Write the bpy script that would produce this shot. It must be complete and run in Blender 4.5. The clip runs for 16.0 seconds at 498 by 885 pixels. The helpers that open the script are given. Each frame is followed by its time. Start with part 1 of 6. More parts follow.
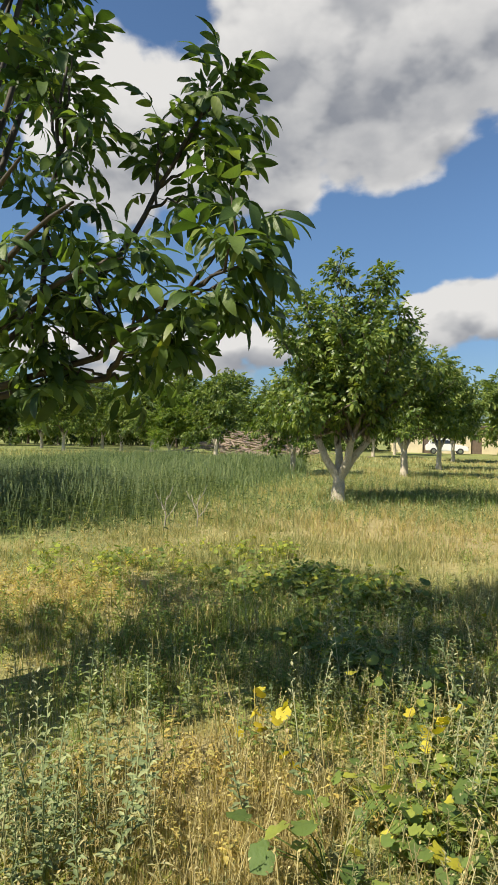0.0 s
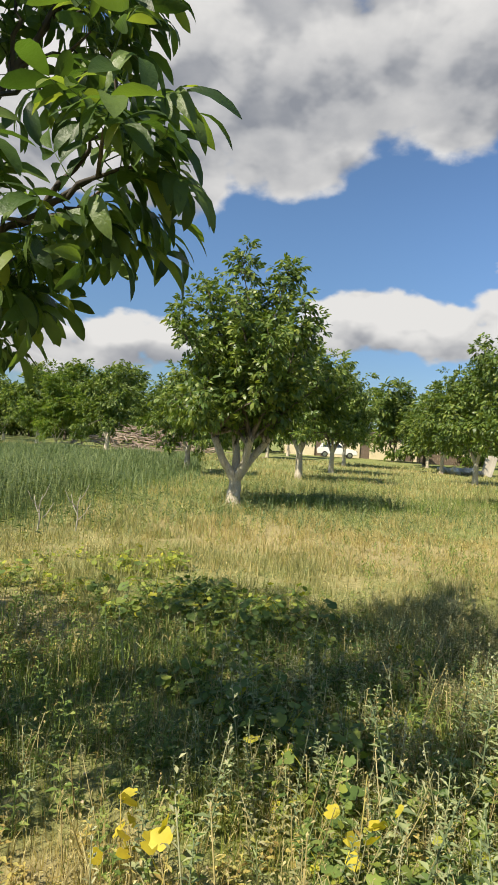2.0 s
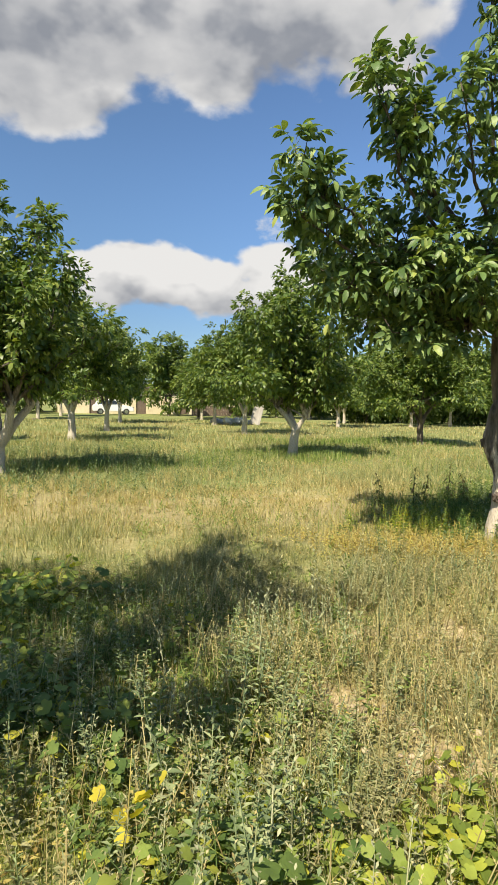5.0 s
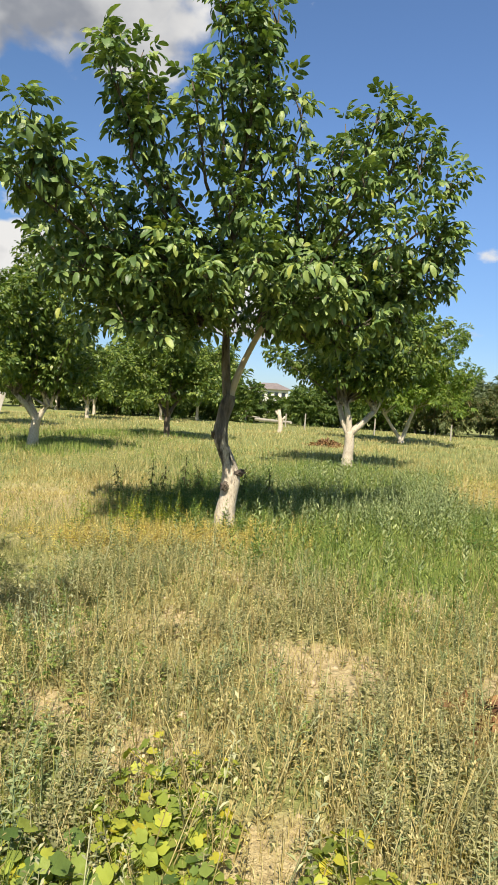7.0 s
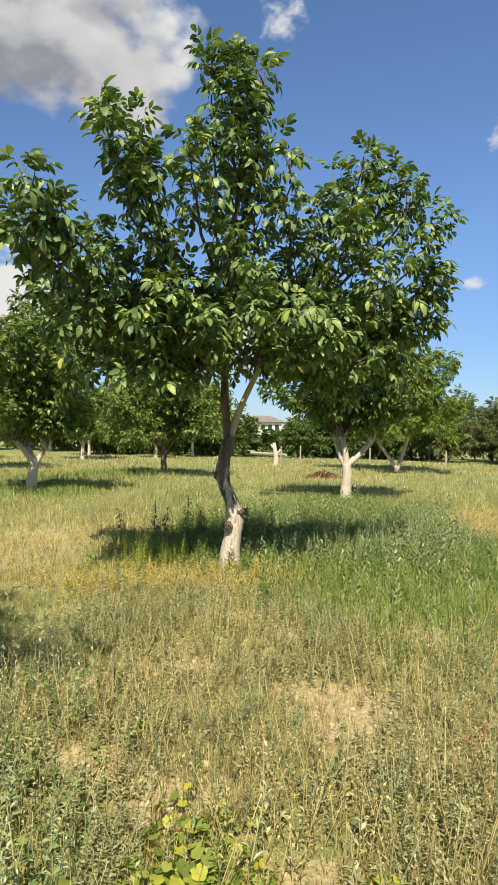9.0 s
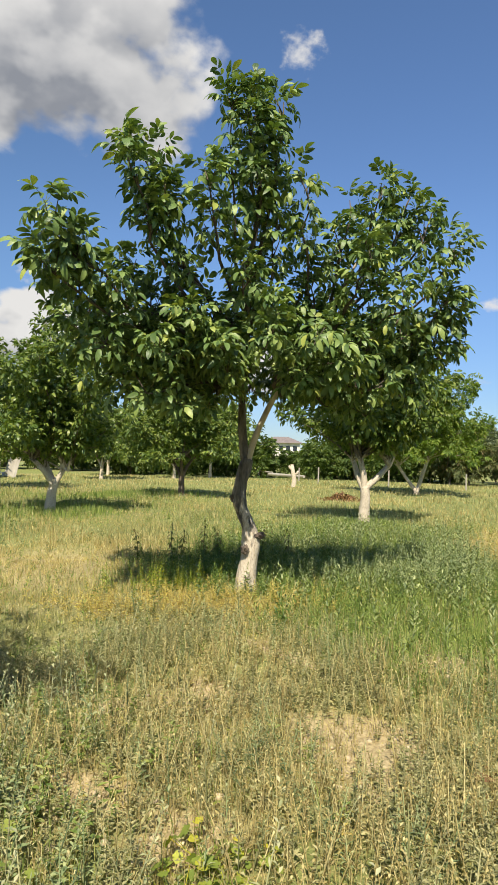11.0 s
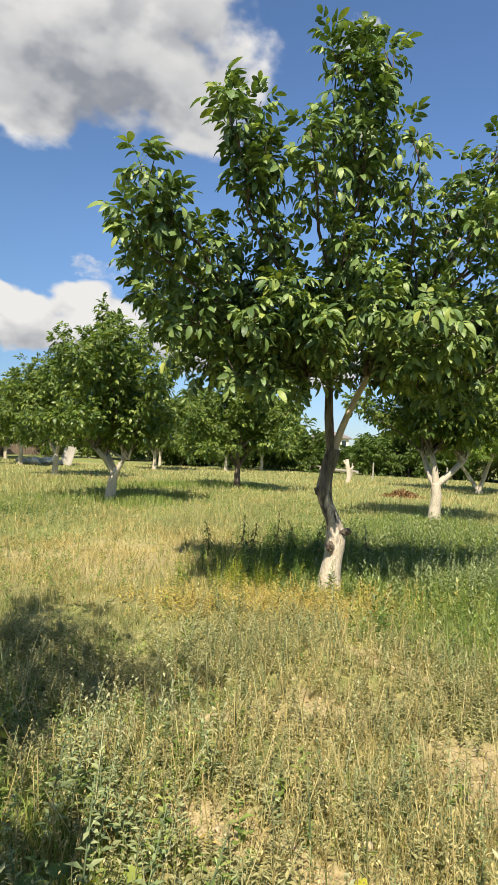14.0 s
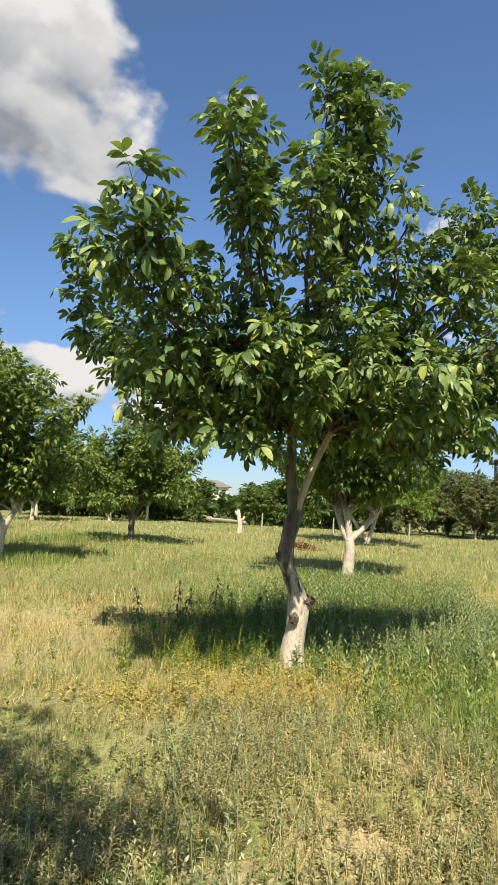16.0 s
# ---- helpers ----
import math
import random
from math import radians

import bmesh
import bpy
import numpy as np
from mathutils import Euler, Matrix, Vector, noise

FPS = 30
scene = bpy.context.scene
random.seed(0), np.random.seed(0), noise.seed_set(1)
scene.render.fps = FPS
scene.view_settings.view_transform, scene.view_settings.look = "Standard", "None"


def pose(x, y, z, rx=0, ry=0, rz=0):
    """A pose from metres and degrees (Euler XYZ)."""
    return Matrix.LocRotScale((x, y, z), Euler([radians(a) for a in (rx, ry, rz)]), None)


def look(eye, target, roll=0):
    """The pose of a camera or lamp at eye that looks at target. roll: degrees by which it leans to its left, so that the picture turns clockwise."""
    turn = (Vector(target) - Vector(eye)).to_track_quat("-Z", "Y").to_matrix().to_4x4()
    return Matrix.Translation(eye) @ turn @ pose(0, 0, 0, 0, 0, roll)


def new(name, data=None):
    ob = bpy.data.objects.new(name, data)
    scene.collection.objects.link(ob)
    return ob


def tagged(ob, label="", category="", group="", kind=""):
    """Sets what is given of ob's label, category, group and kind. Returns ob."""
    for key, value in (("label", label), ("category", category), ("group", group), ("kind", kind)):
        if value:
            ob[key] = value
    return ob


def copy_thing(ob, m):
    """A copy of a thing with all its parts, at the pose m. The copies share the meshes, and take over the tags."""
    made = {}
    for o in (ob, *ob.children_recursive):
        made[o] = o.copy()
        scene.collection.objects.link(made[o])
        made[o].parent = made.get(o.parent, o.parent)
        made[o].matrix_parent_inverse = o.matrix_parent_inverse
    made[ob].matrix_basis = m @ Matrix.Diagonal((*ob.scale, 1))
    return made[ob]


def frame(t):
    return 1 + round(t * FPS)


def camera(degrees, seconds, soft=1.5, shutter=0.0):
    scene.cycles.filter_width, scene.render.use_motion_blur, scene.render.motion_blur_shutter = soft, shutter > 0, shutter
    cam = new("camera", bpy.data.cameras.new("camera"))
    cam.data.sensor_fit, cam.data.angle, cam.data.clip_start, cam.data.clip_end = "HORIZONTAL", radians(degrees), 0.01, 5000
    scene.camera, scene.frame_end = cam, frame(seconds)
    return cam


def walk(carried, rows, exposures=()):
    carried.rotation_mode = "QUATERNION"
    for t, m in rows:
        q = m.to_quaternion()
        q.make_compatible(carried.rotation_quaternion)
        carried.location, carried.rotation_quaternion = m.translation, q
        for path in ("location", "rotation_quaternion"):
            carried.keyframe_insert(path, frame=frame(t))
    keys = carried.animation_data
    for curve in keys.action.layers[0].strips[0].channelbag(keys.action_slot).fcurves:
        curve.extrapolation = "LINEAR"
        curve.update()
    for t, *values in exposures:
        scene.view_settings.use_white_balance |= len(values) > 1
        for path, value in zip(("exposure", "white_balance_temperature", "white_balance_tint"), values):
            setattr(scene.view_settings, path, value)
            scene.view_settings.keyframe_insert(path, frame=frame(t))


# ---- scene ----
cam = camera(45.0, 16.0, soft=1.5)
PATH = [
    (0, (-0.044, -0.049, 1.45), (-0.232, 1.942, 1.429), 1.2),
    (0.5, (-0.103, 0.154, 1.425), (-0.139, 2.154, 1.392), 1.9),
    (1, (-0.184, 0.335, 1.451), (-0.108, 2.333, 1.422), 2.9),
    (1.5, (-0.143, 0.518, 1.429), (-0.009, 2.513, 1.408), 3.6),
    (2, (-0.075, 0.755, 1.454), (0.086, 2.748, 1.44), 3.8),
    (2.5, (-0.101, 0.835, 1.46), (0.093, 2.825, 1.444), 3.4),
    (3, (-0.118, 0.796, 1.46), (0.136, 2.78, 1.429), 2.7),
    (3.2, (-0.113, 0.783, 1.455), (0.175, 2.762, 1.415), 2.4),
    (5.3, (0.092, 0.815, 1.522), (1.071, 2.553, 1.377), 1.6),
    (5.5, (0.116, 0.81, 1.52), (1.172, 2.502, 1.376), 2.0),
    (6, (0.195, 0.794, 1.519), (1.44, 2.353, 1.381), 2.9),
    (6.5, (0.251, 0.785, 1.503), (1.652, 2.207, 1.375), 3.5),
    (7, (0.272, 0.772, 1.497), (1.778, 2.082, 1.372), 3.4),
    (7.5, (0.243, 0.764, 1.497), (1.803, 2.009, 1.372), 2.7),
    (8, (0.2, 0.743, 1.502), (1.771, 1.976, 1.394), 1.8),
    (8.5, (0.168, 0.753, 1.532), (1.718, 2.015, 1.465), 1.0),
    (9, (0.141, 0.771, 1.576), (1.659, 2.073, 1.561), 1.1),
    (9.5, (0.114, 0.791, 1.59), (1.602, 2.126, 1.621), 1.5),
    (9.7, (0.104, 0.803, 1.595), (1.586, 2.146, 1.638), 1.7),
    (11.8, (0.192, 0.747, 1.603), (1.657, 2.108, 1.658), 1.1),
    (12, (0.196, 0.749, 1.6), (1.647, 2.123, 1.659), 1.1),
    (12.5, (0.151, 0.798, 1.6), (1.573, 2.204, 1.661), 1.3),
    (13, (0.108, 0.923, 1.573), (1.494, 2.364, 1.625), 1.8),
    (13.5, (0.158, 1.17, 1.539), (1.524, 2.631, 1.576), 2.2),
    (14, (0.183, 1.406, 1.535), (1.553, 2.864, 1.562), 2.8),
    (14.5, (0.15, 1.671, 1.515), (1.556, 3.093, 1.548), 3.1),
    (15, (0.096, 1.946, 1.564), (1.567, 3.3, 1.634), 3.3),
    (15.5, (0.118, 2.246, 1.564), (1.666, 3.505, 1.697), 3.4),
    (16, (0.109, 2.511, 1.624), (1.733, 3.66, 1.83), 3.1),
]
walk(cam, [(t, look(eye, target, roll)) for t, eye, target, roll in PATH], [(0, 0.63), (3, 0.68), (5.5, 0.73), (8, 0.76), (9.5, 0.68), (12, 0.67), (14, 0.76), (16, 0.75)])

# ---- world, sun ----
SUN_AZ, SUN_EL = 232.0, 49.0          # degrees, azimuth clockwise from +y
SKY, CLOUD = 0.077, 5.7

world = bpy.data.worlds.new("sky")
scene.world = world
world.use_nodes = True
wt = world.node_tree
wt.nodes.clear()


def wnode(kind, **kw):
    n = wt.nodes.new(kind)
    for k, v in kw.items():
        n.inputs[k].default_value = v
    return n


def wmath(op, a, b=None, c=None, clamp=False):
    n = wt.nodes.new("ShaderNodeMath")
    n.operation = op
    n.use_clamp = clamp
    for i, v in enumerate((a, b, c)):
        if v is None:
            continue
        if isinstance(v, (int, float)):
            n.inputs[i].default_value = v
        else:
            wt.links.new(v, n.inputs[i])
    return n.outputs[0]


def wsmooth(v, lo, hi, to0=0.0, to1=1.0):
    n = wt.nodes.new("ShaderNodeMapRange")
    n.interpolation_type = "SMOOTHSTEP"
    wt.links.new(v, n.inputs[0])
    for i, x in zip((1, 2, 3, 4), (lo, hi, to0, to1)):
        n.inputs[i].default_value = x
    return n.outputs[0]


coord = wt.nodes.new("ShaderNodeTexCoord")
sep = wt.nodes.new("ShaderNodeSeparateXYZ")
wt.links.new(coord.outputs["Generated"], sep.inputs[0])
az = wmath("MULTIPLY", wmath("ARCTAN2", sep.outputs[0], sep.outputs[1]), 57.2958)
el = wmath("MULTIPLY", wmath("ARCSINE", sep.outputs[2]), 57.2958)
# cloud masses: azimuth, elevation, half width, half height
CLOUDS = [(2, 36, 14, 13), (6, 29, 9, 7), (14, 35, 16, 9), (15, 31, 8, 4.5), (28, 31, 9, 5.5), (25, 29.6, 9, 4.6), (27, 35, 13, 9.5), (35.5, 34, 9, 8.5), (-5, 26, 7, 7), (-17, 27, 9, 9),
          (16, 11.4, 7.5, 3.5), (24, 11.2, 10, 3.4), (36, 10.6, 7, 3.3), (-17, 7.5, 13, 3.2), (-8, 8.3, 9, 3.2), (48, 9, 7, 3), (-60, 30, 18, 8), (150, 35, 20, 8)]
# small loose clouds
WISPS = [(28.5, 15.6, 3.6, 1.3), (51.8, 35.0, 2.6, 2.1), (52.6, 35.4, 1.6, 1.5), (72.2, 25.4, 2.0, 1.7), (73.4, 24.8, 1.5, 1.4), (69.5, 13.8, 1.6, 0.8), (67.5, 7.2, 1.8, 0.6), (74, 13.6, 1.8, 0.8), (74.5, 15.6, 1.0, 0.5), (72.8, 16.0, 1.2, 0.4)]
mass, low = None, None
for a0, e0, ra, re in CLOUDS:
    u = wmath("DIVIDE", wmath("SUBTRACT", az, a0), ra)
    v = wmath("DIVIDE", wmath("SUBTRACT", el, e0), re)
    f = wmath("SUBTRACT", 1.0, wmath("ADD", wmath("MULTIPLY", u, u), wmath("MULTIPLY", v, v)))
    mass = f if mass is None else wmath("SMOOTH_MAX", mass, f, 0.25)
    b = wmath("MINIMUM", wmath("MULTIPLY_ADD", f, 2.0, 0.5), wmath("MULTIPLY", v, -1.0))
    low = b if low is None else wmath("MAXIMUM", low, b)
stretch = wt.nodes.new("ShaderNodeMapping")
stretch.inputs["Scale"].default_value = (1, 1, 1.5)
wt.links.new(coord.outputs["Generated"], stretch.inputs[0])
puff = wnode("ShaderNodeTexNoise", Scale=7.0, Detail=3.5, Roughness=0.42)
wt.links.new(stretch.outputs[0], puff.inputs["Vector"])
lift = wt.nodes.new("ShaderNodeMapping")
lift.inputs["Scale"].default_value = (1, 1, 1.5)
lift.inputs["Location"].default_value = (-0.012, -0.008, 0.05)
wt.links.new(coord.outputs["Generated"], lift.inputs[0])
puff_up = wnode("ShaderNodeTexNoise", Scale=7.0, Detail=4.0, Roughness=0.5)
wt.links.new(lift.outputs[0], puff_up.inputs["Vector"])
curl = wnode("ShaderNodeTexNoise", Scale=30.0, Detail=5.0, Roughness=0.6)
wt.links.new(stretch.outputs[0], curl.inputs["Vector"])
wisp = None
for a0, e0, ra, re in WISPS:
    u = wmath("DIVIDE", wmath("SUBTRACT", az, a0), ra)
    v = wmath("DIVIDE", wmath("SUBTRACT", el, e0), re)
    f = wmath("SUBTRACT", 1.0, wmath("ADD", wmath("MULTIPLY", u, u), wmath("MULTIPLY", v, v)))
    wisp = f if wisp is None else wmath("SMOOTH_MAX", wisp, f, 0.2)
tuft = wnode("ShaderNodeTexNoise", Scale=34.0, Detail=6.0, Roughness=0.55)
wt.links.new(stretch.outputs[0], tuft.inputs["Vector"])
loose = wmath("MULTIPLY", wmath("ADD", wisp, wmath("MULTIPLY", wmath("SUBTRACT", tuft.outputs[0], 0.56), 4.2)), 0.7)
dens = wmath("ADD", mass, wmath("ADD", wmath("MULTIPLY", wmath("SUBTRACT", puff.outputs[0], 0.52), 2.7), wmath("MULTIPLY", wmath("SUBTRACT", curl.outputs[0], 0.52), 0.42)))
billow = wnode("ShaderNodeTexNoise", Scale=16.0, Detail=3.5, Roughness=0.45)
wt.links.new(stretch.outputs[0], billow.inputs["Vector"])
dens = wmath("ADD", dens, wmath("MULTIPLY", wmath("SUBTRACT", billow.outputs[0], 0.5), wsmooth(el, 9.0, 24.0, 2.2, 0.8)))
cover = wmath("MAXIMUM", wsmooth(dens, -0.02, 0.42), wmath("MULTIPLY", wsmooth(loose, 0.0, 1.1), 0.9))
depth = wsmooth(dens, 0.35, 1.7)
lit = wsmooth(wmath("SUBTRACT", puff.outputs[0], puff_up.outputs[0]), -0.1, 0.12)
under = wsmooth(wmath("SUBTRACT", puff.outputs[0], puff_up.outputs[0]), 0.04, -0.12)
base = wsmooth(wmath("MULTIPLY_ADD", wmath("SUBTRACT", puff.outputs[0], 0.5), -1.2, low), -0.35, 0.7)
high = wsmooth(el, 12.0, 25.0)
shade = wmath("ADD", wmath("ADD", wmath("MULTIPLY", wmath("MULTIPLY", depth, high), 0.6), wmath("MULTIPLY", base, 0.66)), wmath("ADD", wmath("MULTIPLY", lit, -0.3), wmath("MULTIPLY", under, 0.26)))
shade = wmath("ADD", shade, wmath("MULTIPLY", wmath("SUBTRACT", billow.outputs[0], 0.5), -0.9), clamp=True)
tone = wt.nodes.new("ShaderNodeMix")
tone.data_type = "RGBA"
wt.links.new(shade, tone.inputs[0])
tone.inputs[6].default_value = (1.15 * CLOUD, 1.13 * CLOUD, 1.10 * CLOUD, 1)
tone.inputs[7].default_value = (0.40 * CLOUD, 0.425 * CLOUD, 0.48 * CLOUD, 1)
sky = wt.nodes.new("ShaderNodeTexSky")
sky.sky_type = "NISHITA"
sky.sun_disc = False
sky.sun_elevation, sky.sun_rotation = radians(SUN_EL), radians(SUN_AZ)
sky.air_density, sky.dust_density, sky.ozone_density = 1.0, 0.4, 2.4
clear = wt.nodes.new("ShaderNodeMix")
clear.data_type, clear.blend_type = "RGBA", "MULTIPLY"
clear.inputs[0].default_value = 1.0
wt.links.new(sky.outputs[0], clear.inputs[6])
east = wnode("ShaderNodeVectorMath")
east.operation = "DOT_PRODUCT"
wt.links.new(coord.outputs["Generated"], east.inputs[0])
east.inputs[1].default_value = (0.97, 0.26, 0.0)
hue = wt.nodes.new("ShaderNodeMix")
hue.data_type = "RGBA"
wt.links.new(wsmooth(east.outputs["Value"], 0.35, 1.0), hue.inputs[0])
hue.inputs[6].default_value = (0.84, 0.98, 1.08, 1)
hue.inputs[7].default_value = (1.00, 1.16, 1.36, 1)
veil = wt.nodes.new("ShaderNodeMix")
veil.data_type, veil.blend_type = "RGBA", "MULTIPLY"
veil.inputs[0].default_value = 1.0
wt.links.new(hue.outputs[2], veil.inputs[6])
haze = wt.nodes.new("ShaderNodeMix")
haze.data_type = "RGBA"
wt.links.new(wsmooth(el, 0.0, 22.0), haze.inputs[0])
haze.inputs[6].default_value = (0.66, 0.66, 0.70, 1)
haze.inputs[7].default_value = (1, 1, 1, 1)
wt.links.new(haze.outputs[2], veil.inputs[7])
wt.links.new(veil.outputs[2], clear.inputs[7])
both = wt.nodes.new("ShaderNodeMix")
both.data_type = "RGBA"
wt.links.new(cover, both.inputs[0])
wt.links.new(clear.outputs[2], both.inputs[6])
wt.links.new(tone.outputs[2], both.inputs[7])
bg = wnode("ShaderNodeBackground", Strength=SKY)
wt.links.new(both.outputs[2], bg.inputs[0])
out = wt.nodes.new("ShaderNodeOutputWorld")
wt.links.new(bg.outputs[0], out.inputs[0])

sun = new("sun", bpy.data.lights.new("sun", "SUN"))
sun.data.energy, sun.data.angle, sun.data.color = 4.85, radians(0.53), (1.0, 0.905, 0.725)
_a, _e = radians(SUN_AZ), radians(SUN_EL)
SUN_DIR = Vector((math.sin(_a) * math.cos(_e), math.cos(_a) * math.cos(_e), math.sin(_e)))
sun.matrix_world = look(SUN_DIR * 60, (0, 0, 0))


# ---- materials ----
def material(name):
    m = bpy.data.materials.new(name)
    m.use_nodes = True
    t = m.node_tree
    t.nodes.clear()
    o = t.nodes.new("ShaderNodeOutputMaterial")
    p = t.nodes.new("ShaderNodeBsdfPrincipled")
    t.links.new(p.outputs[0], o.inputs[0])
    return m, t, p, o


def noise_node(t, scale, detail=4.0, rough=0.55, space="Object", squash=None):
    c = t.nodes.new("ShaderNodeTexCoord")
    n = t.nodes.new("ShaderNodeTexNoise")
    n.inputs["Scale"].default_value, n.inputs["Detail"].default_value, n.inputs["Roughness"].default_value = scale, detail, rough
    src = c.outputs[space]
    if squash:
        mp = t.nodes.new("ShaderNodeMapping")
        mp.inputs["Scale"].default_value = squash
        t.links.new(src, mp.inputs[0])
        src = mp.outputs[0]
    t.links.new(src, n.inputs["Vector"])
    return n


def ramp(t, fac, stops):
    r = t.nodes.new("ShaderNodeValToRGB")
    e = r.color_ramp.elements
    while len(e) < len(stops):
        e.new(0.5)
    for el_, (p, c) in zip(e, stops):
        el_.position, el_.color = p, (*c, 1)
    t.links.new(fac, r.inputs[0])
    return r.outputs[0]


def mix_rgb(t, fac, a, b, mode="MIX"):
    m = t.nodes.new("ShaderNodeMix")
    m.data_type, m.blend_type = "RGBA", mode
    for sock, v in ((m.inputs[0], fac), (m.inputs[6], a), (m.inputs[7], b)):
        if isinstance(v, (int, float)):
            sock.default_value = v
        elif isinstance(v, tuple):
            sock.default_value = (*v, 1)
        else:
            t.links.new(v, sock)
    return m.outputs[2]


def bump(t, p, height, strength, dist):
    b = t.nodes.new("ShaderNodeBump")
    b.inputs["Strength"].default_value, b.inputs["Distance"].default_value = strength, dist
    t.links.new(height, b.inputs["Height"])
    t.links.new(b.outputs[0], p.inputs["Normal"])


def leaf_mat(name, stops, rough=0.45, through_light=0.35, gain=1.5, veins=0.0):
    """Leaf: colour by island, a glossy skin and light that passes through."""
    m, t, p, o = material(name)
    g = t.nodes.new("ShaderNodeNewGeometry")
    oi = t.nodes.new("ShaderNodeObjectInfo")
    add = t.nodes.new("ShaderNodeMath")
    add.operation = "FRACT"
    su = t.nodes.new("ShaderNodeMath")
    su.operation = "ADD"
    t.links.new(g.outputs["Random Per Island"], su.inputs[0])
    t.links.new(oi.outputs["Random"], su.inputs[1])
    t.links.new(su.outputs[0], add.inputs[0])
    col = ramp(t, add.outputs[0], stops)
    n = noise_node(t, 9.0, 3.0)
    v = ramp(t, n.outputs[0], [(0.3, (0.78, 0.78, 0.78)), (0.7, (1.15, 1.15, 1.1))])
    col = mix_rgb(t, 1.0, col, v, "MULTIPLY")
    t.links.new(col, p.inputs["Base Color"])
    p.inputs["Roughness"].default_value = rough
    p.inputs["Specular IOR Level"].default_value = 0.4
    if veins:
        bump(t, p, noise_node(t, 85.0, 3.0, 0.6).outputs[0], veins, 0.006)
    tr = t.nodes.new("ShaderNodeBsdfTranslucent")
    warm = mix_rgb(t, 1.0, col, (1.15 * gain, 1.2 * gain, 0.42 * gain), "MULTIPLY")
    t.links.new(warm, tr.inputs[0])
    mx = t.nodes.new("ShaderNodeMixShader")
    mx.inputs[0].default_value = through_light
    t.links.new(p.outputs[0], mx.inputs[1])
    t.links.new(tr.outputs[0], mx.inputs[2])
    t.links.new(mx.outputs[0], o.inputs[0])
    return m


def plain_mat(name, c1, c2, rough=0.8, scale=6.0, metal=0.0, relief=0.3, squash=None):
    m, t, p, o = material(name)
    n = noise_node(t, scale, 6.0, 0.6, squash=squash)
    big = noise_node(t, scale * 0.17, 3.0)
    f = t.nodes.new("ShaderNodeMath")
    f.operation = "MULTIPLY_ADD"
    t.links.new(big.outputs[0], f.inputs[0])
    f.inputs[1].default_value = 0.6
    t.links.new(n.outputs[0], f.inputs[2])
    t.links.new(ramp(t, f.outputs[0], [(0.5, c1), (1.05, c2)]), p.inputs["Base Color"])
    p.inputs["Roughness"].default_value, p.inputs["Metallic"].default_value = rough, metal
    if relief:
        bump(t, p, n.outputs[0], relief, 0.02)
    return m


def bark_mat(name, line, fade, bark1, bark2):
    """Bark, limewashed from the ground to a ragged line at that height."""
    m, t, p, o = material(name)
    c = t.nodes.new("ShaderNodeTexCoord")
    s = t.nodes.new("ShaderNodeSeparateXYZ")
    t.links.new(c.outputs["Object"], s.inputs[0])
    streak = noise_node(t, 16.0, 5.0, 0.65, squash=(1, 1, 0.22))
    blot = noise_node(t, 5.0, 4.0, 0.6)
    fine = noise_node(t, 70.0, 3.0, 0.6, squash=(1, 1, 0.3))
    bark = ramp(t, streak.outputs[0], [(0.3, bark1), (0.7, bark2)])
    lime = ramp(t, fine.outputs[0], [(0.28, (0.20, 0.155, 0.11)), (0.42, (0.46, 0.39, 0.30)), (0.7, (0.63, 0.56, 0.45))])
    h = t.nodes.new("ShaderNodeMapRange")
    h.inputs[1].default_value, h.inputs[2].default_value = line + fade, line - fade
    h.inputs[3].default_value, h.inputs[4].default_value = -0.30, 0.34
    t.links.new(s.outputs[2], h.inputs[0])
    sm = t.nodes.new("ShaderNodeMath")
    sm.operation = "ADD"
    t.links.new(h.outputs[0], sm.inputs[0])
    t.links.new(streak.outputs[0], sm.inputs[1])
    s2 = t.nodes.new("ShaderNodeMath")
    s2.operation = "MULTIPLY_ADD"
    t.links.new(blot.outputs[0], s2.inputs[0])
    s2.inputs[1].default_value = 0.5
    t.links.new(sm.outputs[0], s2.inputs[2])
    edge = t.nodes.new("ShaderNodeMapRange")
    edge.inputs[1].default_value, edge.inputs[2].default_value = 0.70, 0.88
    t.links.new(s2.outputs[0], edge.inputs[0])
    t.links.new(mix_rgb(t, edge.outputs[0], bark, lime), p.inputs["Base Color"])
    p.inputs["Roughness"].default_value = 0.85
    bump(t, p, streak.outputs[0], 0.7, 0.03)
    return m


M_LEAF = leaf_mat("walnut leaf", [(0.0, (0.055, 0.098, 0.033)), (0.5, (0.138, 0.212, 0.064)), (0.93, (0.25, 0.32, 0.095)), (1.0, (0.32, 0.35, 0.08))], 0.42, 0.16, 1.5, 0.5)
# the walnut leaf again, darker: the crown's shade is put into its colour
M_LEAF_SHADED = leaf_mat("walnut leaf darkened as shade", [(0.0, (0.030, 0.060, 0.018)), (0.5, (0.074, 0.128, 0.034)), (0.93, (0.145, 0.21, 0.055)), (1.0, (0.25, 0.29, 0.07))], 0.44, 0.40, 1.4, 0.5)
M_LEAF_FAR = leaf_mat("orchard leaf", [(0.0, (0.052, 0.092, 0.022)), (0.5, (0.118, 0.178, 0.038)), (1.0, (0.24, 0.28, 0.064))], 0.42, 0.26, 1.6)
M_LEAF_LIGHT = leaf_mat("young orchard leaf", [(0.0, (0.08, 0.14, 0.02)), (0.5, (0.13, 0.20, 0.03)), (1.0, (0.22, 0.26, 0.05))], 0.5, 0.38)
